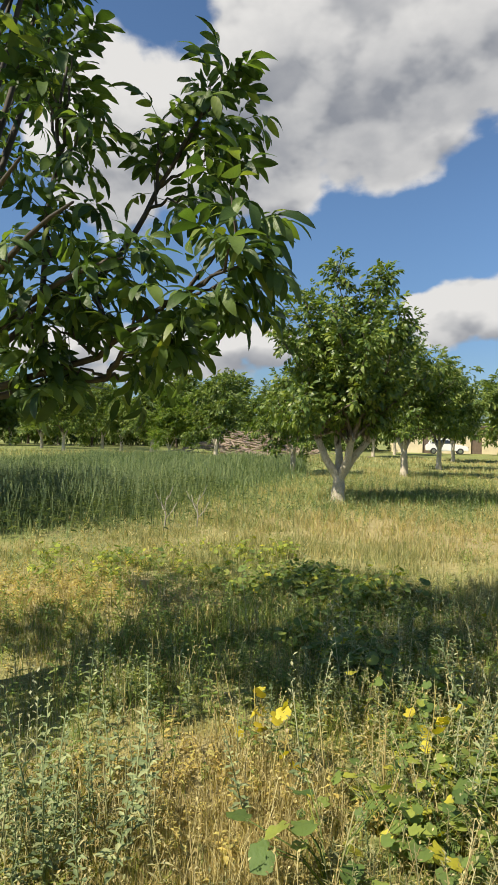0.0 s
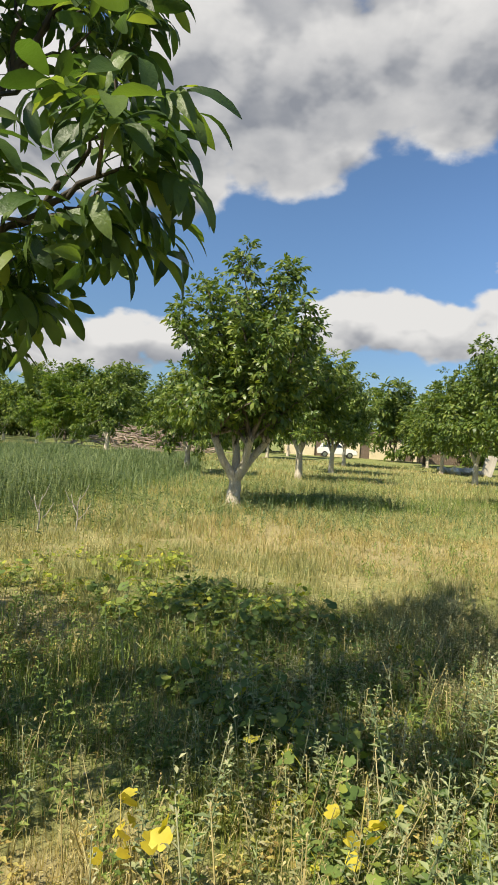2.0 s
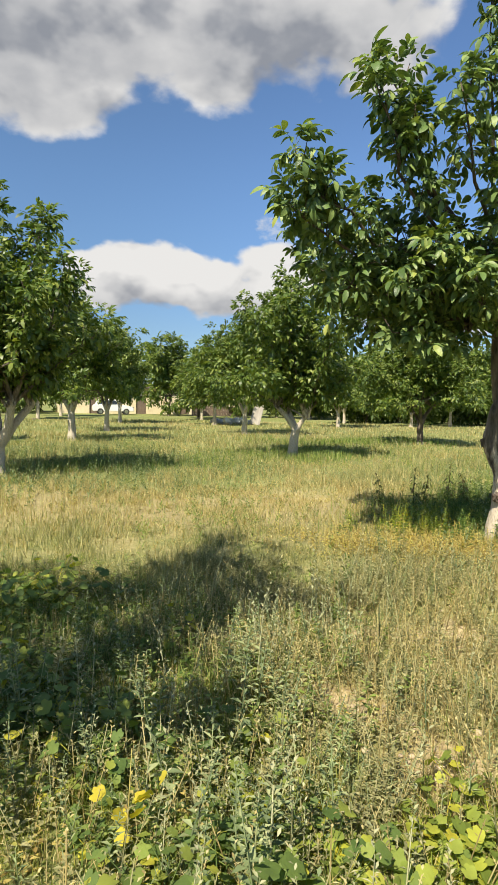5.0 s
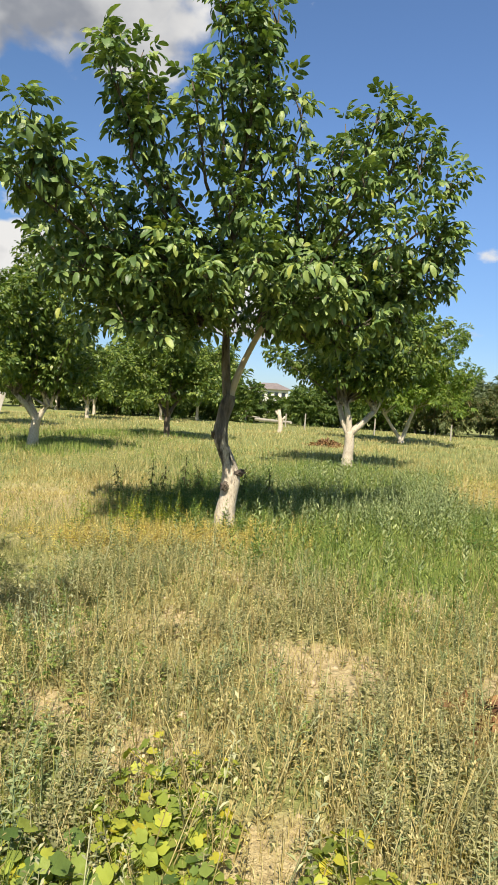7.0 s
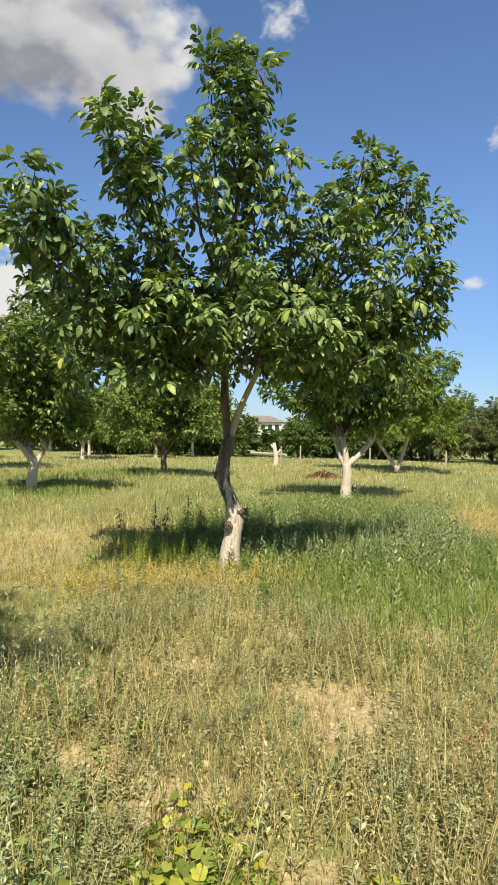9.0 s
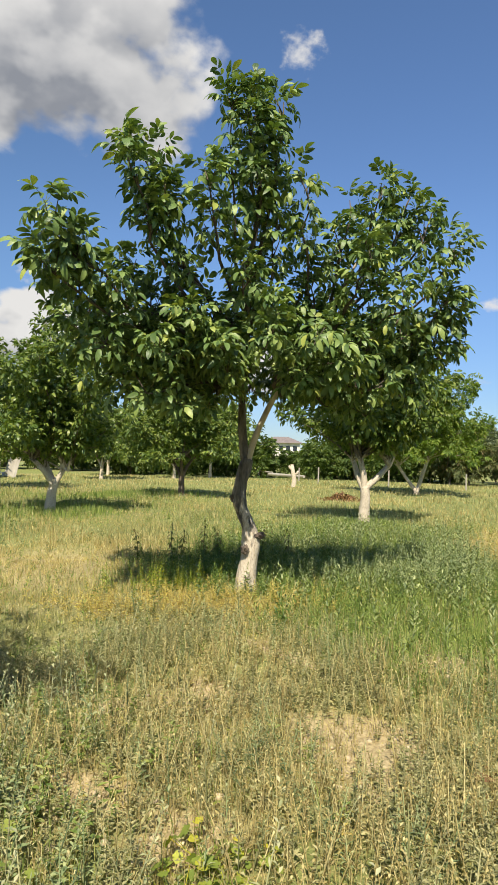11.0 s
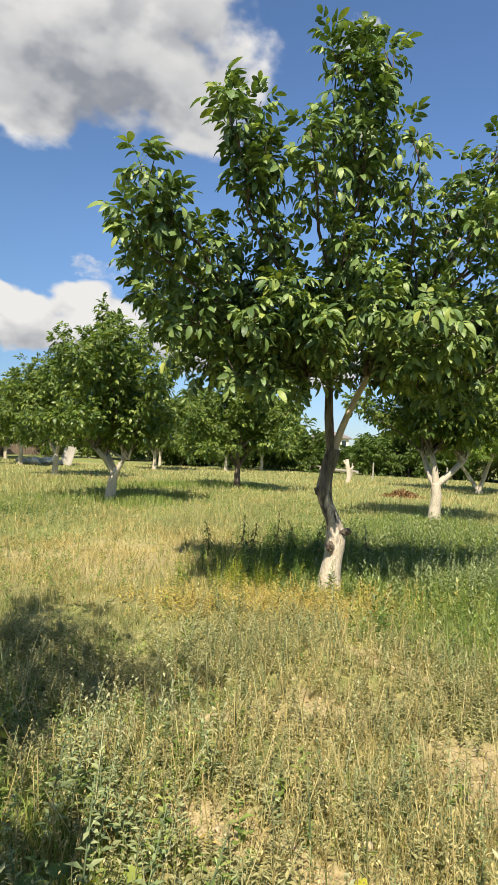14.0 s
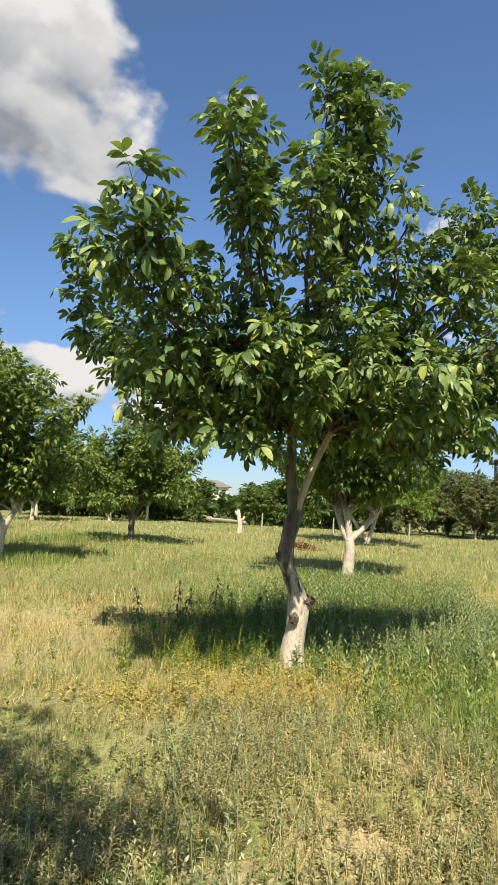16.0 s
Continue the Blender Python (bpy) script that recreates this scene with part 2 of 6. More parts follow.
M_WOODS = leaf_mat("woodland leaf", [(0.0, (0.05, 0.09, 0.020)), (0.5, (0.085, 0.135, 0.028)), (1.0, (0.14, 0.18, 0.04))], 0.6, 0.34)
M_HEDGE = leaf_mat("dusty hedge leaf", [(0.0, (0.065, 0.085, 0.028)), (0.6, (0.10, 0.125, 0.042)), (0.85, (0.15, 0.16, 0.06)), (1.0, (0.22, 0.15, 0.08))], 0.65, 0.3)
M_BARK_HERO = bark_mat("limewashed walnut bark", 0.92, 0.60, (0.022, 0.018, 0.015), (0.26, 0.22, 0.18))
M_BARK = bark_mat("limewashed orchard bark", 1.45, 0.35, (0.06, 0.045, 0.035), (0.22, 0.18, 0.14))
M_BARK_DARK = bark_mat("dark bark", 0.1, 0.2, (0.05, 0.038, 0.028), (0.17, 0.13, 0.10))
M_TWIG = plain_mat("young dark bark", (0.022, 0.019, 0.014), (0.065, 0.052, 0.038), 0.75, 12.0)
M_TAN = plain_mat("smooth young bark", (0.42, 0.33, 0.23), (0.64, 0.54, 0.41), 0.7, 9.0, squash=(1, 1, 0.3))
M_STRAW = leaf_mat("dry grass", [(0.0, (0.31, 0.245, 0.10)), (0.5, (0.48, 0.395, 0.17)), (1.0, (0.64, 0.56, 0.30))], 0.7, 0.3, 1.0)
M_GOLD = leaf_mat("yellowing weeds", [(0.0, (0.34, 0.25, 0.08)), (0.45, (0.58, 0.45, 0.14)), (1.0, (0.53, 0.49, 0.16))], 0.7, 0.3, 1.0)
M_GRASS = leaf_mat("green grass", [(0.0, (0.14, 0.19, 0.038)), (0.5, (0.24, 0.28, 0.058)), (1.0, (0.42, 0.39, 0.11))], 0.6, 0.32, 1.1)
M_FIELD = leaf_mat("pale field grass", [(0.0, (0.18, 0.20, 0.08)), (0.5, (0.325, 0.325, 0.135)), (1.0, (0.54, 0.49, 0.25))], 0.6, 0.32, 1.0)
M_LUSH = leaf_mat("lush grass", [(0.0, (0.115, 0.18, 0.045)), (0.5, (0.21, 0.285, 0.068)), (1.0, (0.38, 0.42, 0.13))], 0.6, 0.32, 1.1)
M_WHEAT = leaf_mat("tall rye grass", [(0.0, (0.085, 0.135, 0.058)), (0.5, (0.165, 0.23, 0.098)), (1.0, (0.36, 0.41, 0.19))], 0.6, 0.3, 1.0)
M_WEED = leaf_mat("grey green weed", [(0.0, (0.18, 0.19, 0.088)), (0.5, (0.315, 0.31, 0.142)), (1.0, (0.53, 0.49, 0.27))], 0.7, 0.3, 1.0)
M_BLUISH = leaf_mat("blue green weed", [(0.0, (0.15, 0.20, 0.10)), (0.5, (0.25, 0.31, 0.145)), (1.0, (0.45, 0.48, 0.25))], 0.7, 0.28, 1.0)
M_PALE = leaf_mat("pale seed spike", [(0.0, (0.30, 0.32, 0.16)), (1.0, (0.55, 0.54, 0.34))], 0.7, 0.3, 1.0)
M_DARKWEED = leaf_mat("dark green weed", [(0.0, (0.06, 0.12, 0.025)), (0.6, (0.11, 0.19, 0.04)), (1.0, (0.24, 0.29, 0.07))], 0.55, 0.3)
M_MALLOW = leaf_mat("mallow leaf", [(0.0, (0.09, 0.15, 0.038)), (0.6, (0.18, 0.25, 0.06)), (0.9, (0.33, 0.37, 0.07)), (0.96, (0.50, 0.46, 0.05))], 0.62, 0.34, 1.3, 0.4)
M_CREEP = leaf_mat("yellow-green mallow leaf", [(0.0, (0.15, 0.21, 0.04)), (0.6, (0.29, 0.35, 0.06)), (0.9, (0.44, 0.46, 0.06)), (1.0, (0.58, 0.50, 0.05))], 0.62, 0.34, 1.2, 0.4)
M_YELLOW = leaf_mat("yellow leaf", [(0.0, (0.50, 0.39, 0.03)), (1.0, (0.70, 0.60, 0.07))], 0.55, 0.4, 1.0)
M_DOCK = leaf_mat("dock leaf", [(0.0, (0.07, 0.09, 0.03)), (0.5, (0.12, 0.14, 0.045)), (1.0, (0.20, 0.14, 0.06))], 0.6, 0.3)
M_RUST = leaf_mat("withered leaf", [(0.0, (0.10, 0.05, 0.025)), (0.6, (0.25, 0.13, 0.06)), (1.0, (0.40, 0.24, 0.11))], 0.8, 0.2, 1.0)
M_STICK = plain_mat("dead wood", (0.16, 0.11, 0.08), (0.42, 0.33, 0.26), 0.85, 5.0)
M_PLANK = plain_mat("weathered board", (0.26, 0.23, 0.19), (0.46, 0.42, 0.36), 0.8, 8.0, squash=(1, 1, 0.1))
M_STONE = plain_mat("pale rubble", (0.50, 0.46, 0.40), (0.75, 0.71, 0.65), 0.9, 4.0)


def ground_mat():
    m, t, p, o = material("field soil")
    fine = noise_node(t, 26.0, 8.0, 0.65)
    mid = noise_node(t, 2.6, 5.0, 0.6)
    big = noise_node(t, 0.22, 4.0, 0.55)
    soil = ramp(t, fine.outputs[0], [(0.25, (0.22, 0.165, 0.09)), (0.5, (0.50, 0.40, 0.22)), (0.75, (0.70, 0.585, 0.36))])
    litter = ramp(t, fine.outputs[0], [(0.25, (0.20, 0.16, 0.075)), (0.5, (0.41, 0.345, 0.165)), (0.75, (0.57, 0.49, 0.27))])
    green = ramp(t, fine.outputs[0], [(0.25, (0.09, 0.11, 0.03)), (0.5, (0.22, 0.25, 0.085)), (0.75, (0.40, 0.40, 0.16))])
    at = t.nodes.new("ShaderNodeAttribute")
    at.attribute_name = "cover"
    sp = t.nodes.new("ShaderNodeSeparateColor")
    t.links.new(at.outputs["Color"], sp.inputs[0])

    def push(v, by, k):
        a = t.nodes.new("ShaderNodeMath")
        a.operation = "MULTIPLY_ADD"
        t.links.new(by, a.inputs[0])
        a.inputs[1].default_value = k
        t.links.new(v, a.inputs[2])
        r = t.nodes.new("ShaderNodeMapRange")
        r.inputs[1].default_value, r.inputs[2].default_value = 0.5 + k * 0.5 - 0.22, 0.5 + k * 0.5 + 0.22
        t.links.new(a.outputs[0], r.inputs[0])
        return r.outputs[0]
    col = mix_rgb(t, push(sp.outputs[0], mid.outputs[0], 0.9), soil, litter)
    col = mix_rgb(t, push(sp.outputs[1], mid.outputs[0], 0.9), col, green)
    col = mix_rgb(t, 1.0, col, ramp(t, big.outputs[0], [(0.3, (0.85, 0.85, 0.85)), (0.7, (1.12, 1.1, 1.05))]), "MULTIPLY")
    t.links.new(col, p.inputs["Base Color"])
    p.inputs["Roughness"].default_value = 0.95
    p.inputs["Specular IOR Level"].default_value = 0.15
    bump(t, p, fine.outputs[0], 0.8, 0.04)
    return m


M_GROUND = ground_mat()


# ---- shared builders ----
def raw_mesh(name, verts, tris, mat, smooth=False):
    """A mesh from arrays of vertices and triangles."""
    verts, tris = np.asarray(verts, np.float32), np.asarray(tris, np.int32)
    me = bpy.data.meshes.new(name)
    me.vertices.add(len(verts))
    me.vertices.foreach_set("co", verts.ravel())
    me.loops.add(tris.size)
    me.loops.foreach_set("vertex_index", tris.ravel())
    me.polygons.add(len(tris))
    me.polygons.foreach_set("loop_start", np.arange(0, tris.size, 3, dtype=np.int32))
    me.polygons.foreach_set("loop_total", np.full(len(tris), 3, np.int32))
    if smooth:
        me.polygons.foreach_set("use_smooth", np.ones(len(tris), bool))
    me.update(calc_edges=True)
    me.materials.append(mat)
    return me


def hang(name, me, parent, label=""):
    ob = new(name, me)
    ob.parent = parent
    if label:
        ob["label"] = label
    return ob


def part(name, bm, mat, parent, label=""):
    me = bpy.data.meshes.new(name)
    bm.to_mesh(me)
    bm.free()
    me.materials.append(mat)
    return hang(name, me, parent, label)


def block(bm, x0, x1, y0, y1, z0, z1, bevel=0.0):
    r = bmesh.ops.create_cube(bm, size=1.0)
    for v in r["verts"]:
        v.co = Vector((x0 + (v.co.x + 0.5) * (x1 - x0), y0 + (v.co.y + 0.5) * (y1 - y0), z0 + (v.co.z + 0.5) * (z1 - z0)))
    if bevel:
        es = list({e for v in r["verts"] for e in v.link_edges})
        bmesh.ops.bevel(bm, geom=es, offset=bevel, segments=2, affect="EDGES", profile=0.5)
    return bm


class Geo:
    """Gathers vertices and triangles."""

    def __init__(self):
        self.v, self.f, self.n = [], [], 0

    def add(self, v, f):
        self.v.append(np.asarray(v, float))
        self.f.append(np.asarray(f, int) + self.n)
        self.n += len(v)

    def tube(self, pts, radii, sides=7, lump=0.0, rng=None):
        pts, radii = np.asarray(pts, float), np.asarray(radii, float)
        tan = np.gradient(pts, axis=0)
        tan /= np.linalg.norm(tan, axis=1)[:, None] + 1e-9
        ref = np.array([0.31, 0.95, 0.0]) if abs(tan[0][1]) < 0.8 else np.array([1.0, 0.1, 0.0])
        a = np.cross(tan, ref)
        a /= np.linalg.norm(a, axis=1)[:, None] + 1e-9
        b = np.cross(tan, a)
        th = np.linspace(0, 2 * np.pi, sides, endpoint=False)
        rr = radii[:, None] * np.ones(sides)
        if lump and rng is not None:
            rr = rr * (1 + rng.normal(0, lump, rr.shape))
        ring = pts[:, None] + rr[..., None] * (np.cos(th)[None, :, None] * a[:, None] + np.sin(th)[None, :, None] * b[:, None])
        k = len(pts)
        i, j = np.meshgrid(np.arange(k - 1), np.arange(sides), indexing="ij")
        j2 = (j + 1) % sides
        q = np.stack([i * sides + j, i * sides + j2, (i + 1) * sides + j2, (i + 1) * sides + j], -1).reshape(-1, 4)
        tri = np.concatenate([q[:, [0, 2, 1]], q[:, [0, 3, 2]]])
        v = np.concatenate([ring.reshape(-1, 3), pts[-1:]])
        cap = np.stack([np.full(sides, k * sides), (k - 1) * sides + (np.arange(sides) + 1) % sides, (k - 1) * sides + np.arange(sides)], -1)
        self.add(v, np.concatenate([tri, cap]))

    def stamp(self, tv, tf, mats, origins):
        """Lays a template at every 3x3 matrix and origin."""
        if len(mats) == 0:
            return
        v = np.einsum("nij,kj->nki", mats, tv) + origins[:, None]
        f = tf[None] + (np.arange(len(mats)) * len(tv))[:, None, None]
        self.add(v.reshape(-1, 3), f.reshape(-1, 3))

    def mesh(self, name, mat, smooth=False):
        return raw_mesh(name, np.concatenate(self.v), np.concatenate(self.f), mat, smooth)


def frames_from(d, up, roll=None):
    """Matrices whose columns are the way d, the side and the upper face."""
    d = d / (np.linalg.norm(d, axis=1)[:, None] + 1e-9)
    s = np.cross(up, d)
    s /= np.linalg.norm(s, axis=1)[:, None] + 1e-9
    n = np.cross(d, s)
    if roll is not None:
        c, q = np.cos(roll)[:, None], np.sin(roll)[:, None]
        s, n = c * s + q * n, c * n - q * s
    return np.stack([d, s, n], -1)


def blade_leaf(length, width, droop, fold, fine):
    """One leaf along +x, arched and folded along its rib; broadest past its middle."""
    if fine in (1, 2):
        rows = ((0.10, 0.20), (0.30, 0.40), (0.56, 0.5), (0.80, 0.40), (0.93, 0.20)) if fine == 2 else ((0.22, 0.34), (0.56, 0.5), (0.85, 0.33))
        v = [(0, 0, 0)]
        for px, hw in rows:
            v += [(px, hw, 2 * hw), (px, 0, 0), (px, -hw, 2 * hw)]
        v.append((1, 0, 0))
        f, n = [(0, 2, 1), (0, 3, 2)], len(v) - 1
        for k in range(1, n - 3, 3):
            f += [(k, k + 1, k + 4), (k, k + 4, k + 3), (k + 1, k + 2, k + 5), (k + 1, k + 5, k + 4)]
        f += [(n - 3, n - 2, n), (n - 2, n - 1, n)]
    elif fine == 3:
        v = [(0, 0, 0), (0.25, 0.36, 0.8), (0.25, -0.36, 0.8), (0.70, 0.44, 0.8), (0.70, -0.44, 0.8), (1, 0, 0)]
        f = [(0, 2, 1), (1, 2, 4), (1, 4, 3), (3, 4, 5)]
    else:
        v = [(0, 0, 0), (0.52, 0.5, 0.5), (0.52, -0.5, 0.5), (1, 0, 0)]
        f = [(0, 3, 1), (0, 2, 3)]
    v = np.array(v, float)
    x = v[:, 0].copy()
    z = -droop * x * x * length + v[:, 2] * fold * width
    return np.stack([x * length * (1 - 0.25 * droop * x), v[:, 1] * width, z], -1), np.array(f)


def compound_leaf(seed, fine, size=1.0, slim=1.0):
    """A walnut leaf: a drooping stalk with two or three pairs of leaflets and one at the tip."""
    rng = np.random.default_rng(seed)
    g = Geo()
    R = 0.27 * size
    pairs = (0.42, 0.68, 0.9) if seed % 3 else (0.5, 0.85)

    def stalk(s):
        return np.array([R * s * (1 - 0.12 * s), 0.02 * R * math.sin(5 * s), R * (0.16 * s - 0.34 * s * s)])
    if fine == 2:
        g.tube([stalk(s) for s in (0, 0.5, 1)], [0.0035 * size, 0.0025 * size, 0.0015 * size], 3)
    for s in pairs:
        for side in (1, -1):
            a = side * rng.uniform(0.7, 1.25)
            L = size * rng.uniform(0.12, 0.18) * (0.62 + 0.45 * s)
            tv, tf = blade_leaf(L, L * slim * rng.uniform(0.38, 0.48), rng.uniform(0.25, 0.95), rng.uniform(0.06, 0.24), fine)
            d = np.array([[math.cos(a), math.sin(a), rng.uniform(-0.6, 0.25)]])
            g.stamp(tv, tf, frames_from(d, np.array([[0, 0, 1.0]]), np.array([side * rng.uniform(-0.3, 0.5)])), stalk(s)[None])
    L = size * rng.uniform(0.16, 0.21)
    tv, tf = blade_leaf(L, L * slim * 0.45, rng.uniform(0.4, 0.8), 0.14, fine)
    g.stamp(tv, tf, frames_from(np.array([[1, 0, -0.4]]), np.array([[0, 0, 1.0]])), stalk(1.0)[None])
    return np.concatenate(g.v), np.concatenate(g.f)


CLOSE_LEAVES = [compound_leaf(k, 2, 0.62) for k in range(6)]
NEAR_LEAVES = [compound_leaf(k, 1, 0.62) for k in range(6)]
BOUGH_LEAVES = [[compound_leaf(k, f, 0.68, 0.86) for k in range(6)] for f in (1, 2)]
FINE_LEAVES = [compound_leaf(k + 40, 3, 0.78) for k in range(5)]
COARSE_LEAVES = [compound_leaf(k + 10, 0, 0.98) for k in range(4)]
MID_LEAVES = [compound_leaf(k + 30, 0, 1.5) for k in range(4)]
FAR_LEAVES = [compound_leaf(k + 20, 0, 2.6) for k in range(4)]


def bez(a, b, c, n):
    s = np.linspace(0, 1, n)[:, None]
    return (1 - s) ** 2 * a + 2 * s * (1 - s) * b + s * s * c


def height(x, y):
    """The field's gentle rise and fall."""
    x, y = np.asarray(x, float), np.asarray(y, float)
    h = 0.035 * np.sin(0.9 * x + 0.4) * np.cos(0.7 * y - 0.8) + 0.02 * np.sin(2.3 * x + 1.1 * y) + 0.05 * np.sin(0.23 * x - 0.31 * y)
    # the low bank of bare earth before the second tree
    h = h + 0.07 * np.exp(-((x - 3.88 - 0.12 * np.sin(3.1 * y)) / 0.2) ** 2) * np.exp(-((y - 3.75) / 0.8) ** 4)
    return h * np.exp(-((x - 2) ** 2 + (y - 6) ** 2) / 60.0 ** 2)


def crown(limbs, rng, shoots, shoot_len, gap, spread, upward, hang_down=0.6):
    """Shoots on the limbs and the leaves on them: places, ways and the shoots' own lines."""
    O, D, lines = [], [], []

    def dress(p, via, end, bare):
        """Leaves in a spiral along one shoot, and a tuft at its end."""
        L = np.linalg.norm(end - p)
        d = (end - p) / (L + 1e-9)
        m = max(3, int(L / gap))
        for j in range(m + 3):
            u = min(1.0, bare + (1 - bare) * (j + rng.random() * 0.6) / m)
            w = p * (1 - u) ** 2 + 2 * u * (1 - u) * via + end * u * u
            ang = j * 2.4 + rng.uniform(-0.5, 0.5)
            side = np.array([math.cos(ang), math.sin(ang), 0.0])
            side -= d * side.dot(d) * 0.7
            tuft = 1.0 if j >= m else 0.0
            way = side * (1 - 0.35 * tuft) + d * (rng.uniform(0.15, 0.7) + 0.5 * tuft) + np.array([0, 0, rng.uniform(-hang_down - 0.3 + 0.5 * tuft, 0.45)])
            O.append(w)
            D.append(way / np.linalg.norm(way))

    for pts, start in limbs:
        k = len(pts)
        span = np.linalg.norm(np.diff(pts, axis=0), axis=1).sum() * (1 - start)
        i = max(1, int(0.62 * (k - 1)))
        dress(pts[i], pts[(i + k - 1) // 2], pts[-1], 0.0)
        for _ in range(max(1, int(shoots * span + rng.random()))):
            s = start + (1 - start) * rng.random() ** 0.8
            i = min(int(s * (k - 1)), k - 2)
            p = pts[i] + (pts[i + 1] - pts[i]) * (s * (k - 1) - i)
            tan = pts[i + 1] - pts[i]
            tan /= np.linalg.norm(tan)
            r = rng.normal(0, 1, 3)
            r[2] *= 0.6
            d = tan * 0.7 + r / np.linalg.norm(r) * spread + np.array([0, 0, upward])
            d /= np.linalg.norm(d)
            L = shoot_len * rng.uniform(0.5, 1.2) * (1.12 - 0.5 * s)
            end = p + d * L + np.array([0, 0, rng.uniform(-0.05, 0.22)]) * L
            lines.append(bez(p, p + d * L * 0.5, end, 5))
            dress(p, p + d * L * 0.5, end, 0.18)
    return np.array(O), np.array(D), lines


def build_tree(name, base, trunk_pts, trunk_r, limbs, rng, leaves, leaf_mat_, bark, shoots, shoot_len, gap=0.085, spread=0.9, upward=0.35,
               single=0, near=None, sides=9, twigs=True, limb_mat=None, scale_jit=0.25, split=True, prune=None, singles=None):
    """A tree: trunk, limbs and a crown of compound leaves. limbs: points, radii, where the shoots begin."""
    root = new(name)
    root.location = base
    g = Geo()
    n = 26 if sides > 7 else 10
    s = np.linspace(0, 1, n)
    tp = np.asarray(trunk_pts, float)
    ks = np.linspace(0, 1, len(tp))
    pp = np.stack([np.interp(s, ks, tp[:, i]) for i in range(3)], -1)
    if n > 12:
        pp[1:-1] = (pp[:-2] + 2 * pp[1:-1] + pp[2:]) / 4
    rr = np.interp(s, ks, trunk_r)
    g.tube(pp, rr, sides + 3, 0.035, rng)
    hang("trunk", g.mesh("trunk", bark, True), root)
    wood = Geo()
    for k, (pts, radii, start) in enumerate(limbs):
        lg = Geo() if split else wood
        lg.tube(pts, radii, sides, 0.03, rng)
        if split:
            hang("limb", lg.mesh("limb", limb_mat[k] if limb_mat else bark, True), root)
    O, D, lines = crown([(p, st) for p, r, st in limbs], rng, shoots, shoot_len, gap, spread, upward)
    if prune:
        W = O + np.asarray(base)
        keep = prune(W[:, 0], W[:, 1], W[:, 2])
        O, D = O[keep], D[keep]
        ends = np.array([q[-1] for q in lines]) + np.asarray(base)
        lines = [q for q, ok in zip(lines, prune(ends[:, 0], ends[:, 1], ends[:, 2])) if ok]
    if twigs:
        for q in lines:
            q = q if single else q[::2]
            wood.tube(q, np.linspace(0.009, 0.004, len(q)), 3)
    if wood.n:
        hang("twig_growth", wood.mesh("twig_growth", M_BARK_DARK, True), root)["kind"] = "stuff"
    kind = rng.integers(0, len(leaves), len(O))
    size = rng.uniform(1 - scale_jit, 1 + scale_jit, len(O))
    F = frames_from(D, np.tile([0.0, 0.0, 1.0], (len(O), 1)) + rng.normal(0, 0.45, (len(O), 3))) * size[:, None, None]
    alone = np.zeros(len(O), bool)
    if single:
        dist = np.linalg.norm(O + np.asarray(base) - np.asarray(near), axis=1)
        alone[np.argsort(dist)[:single]] = True
        shared = [raw_mesh("leaf", tv, tf, leaf_mat_, True) for tv, tf in (singles or leaves)]
        for i in np.nonzero(alone)[0]:
            ob = hang("leaf", shared[kind[i]], root)
            ob.matrix_local = Matrix.Translation(O[i]) @ Matrix(F[i].tolist()).to_4x4()
    g = Geo()
    for k, (tv, tf) in enumerate(leaves):
        pick = (kind == k) & ~alone
        g.stamp(tv, tf, F[pick], O[pick])
    c = hang("crown", g.mesh("crown", leaf_mat_, True), root)
    c["kind"] = "stuff"
    return root


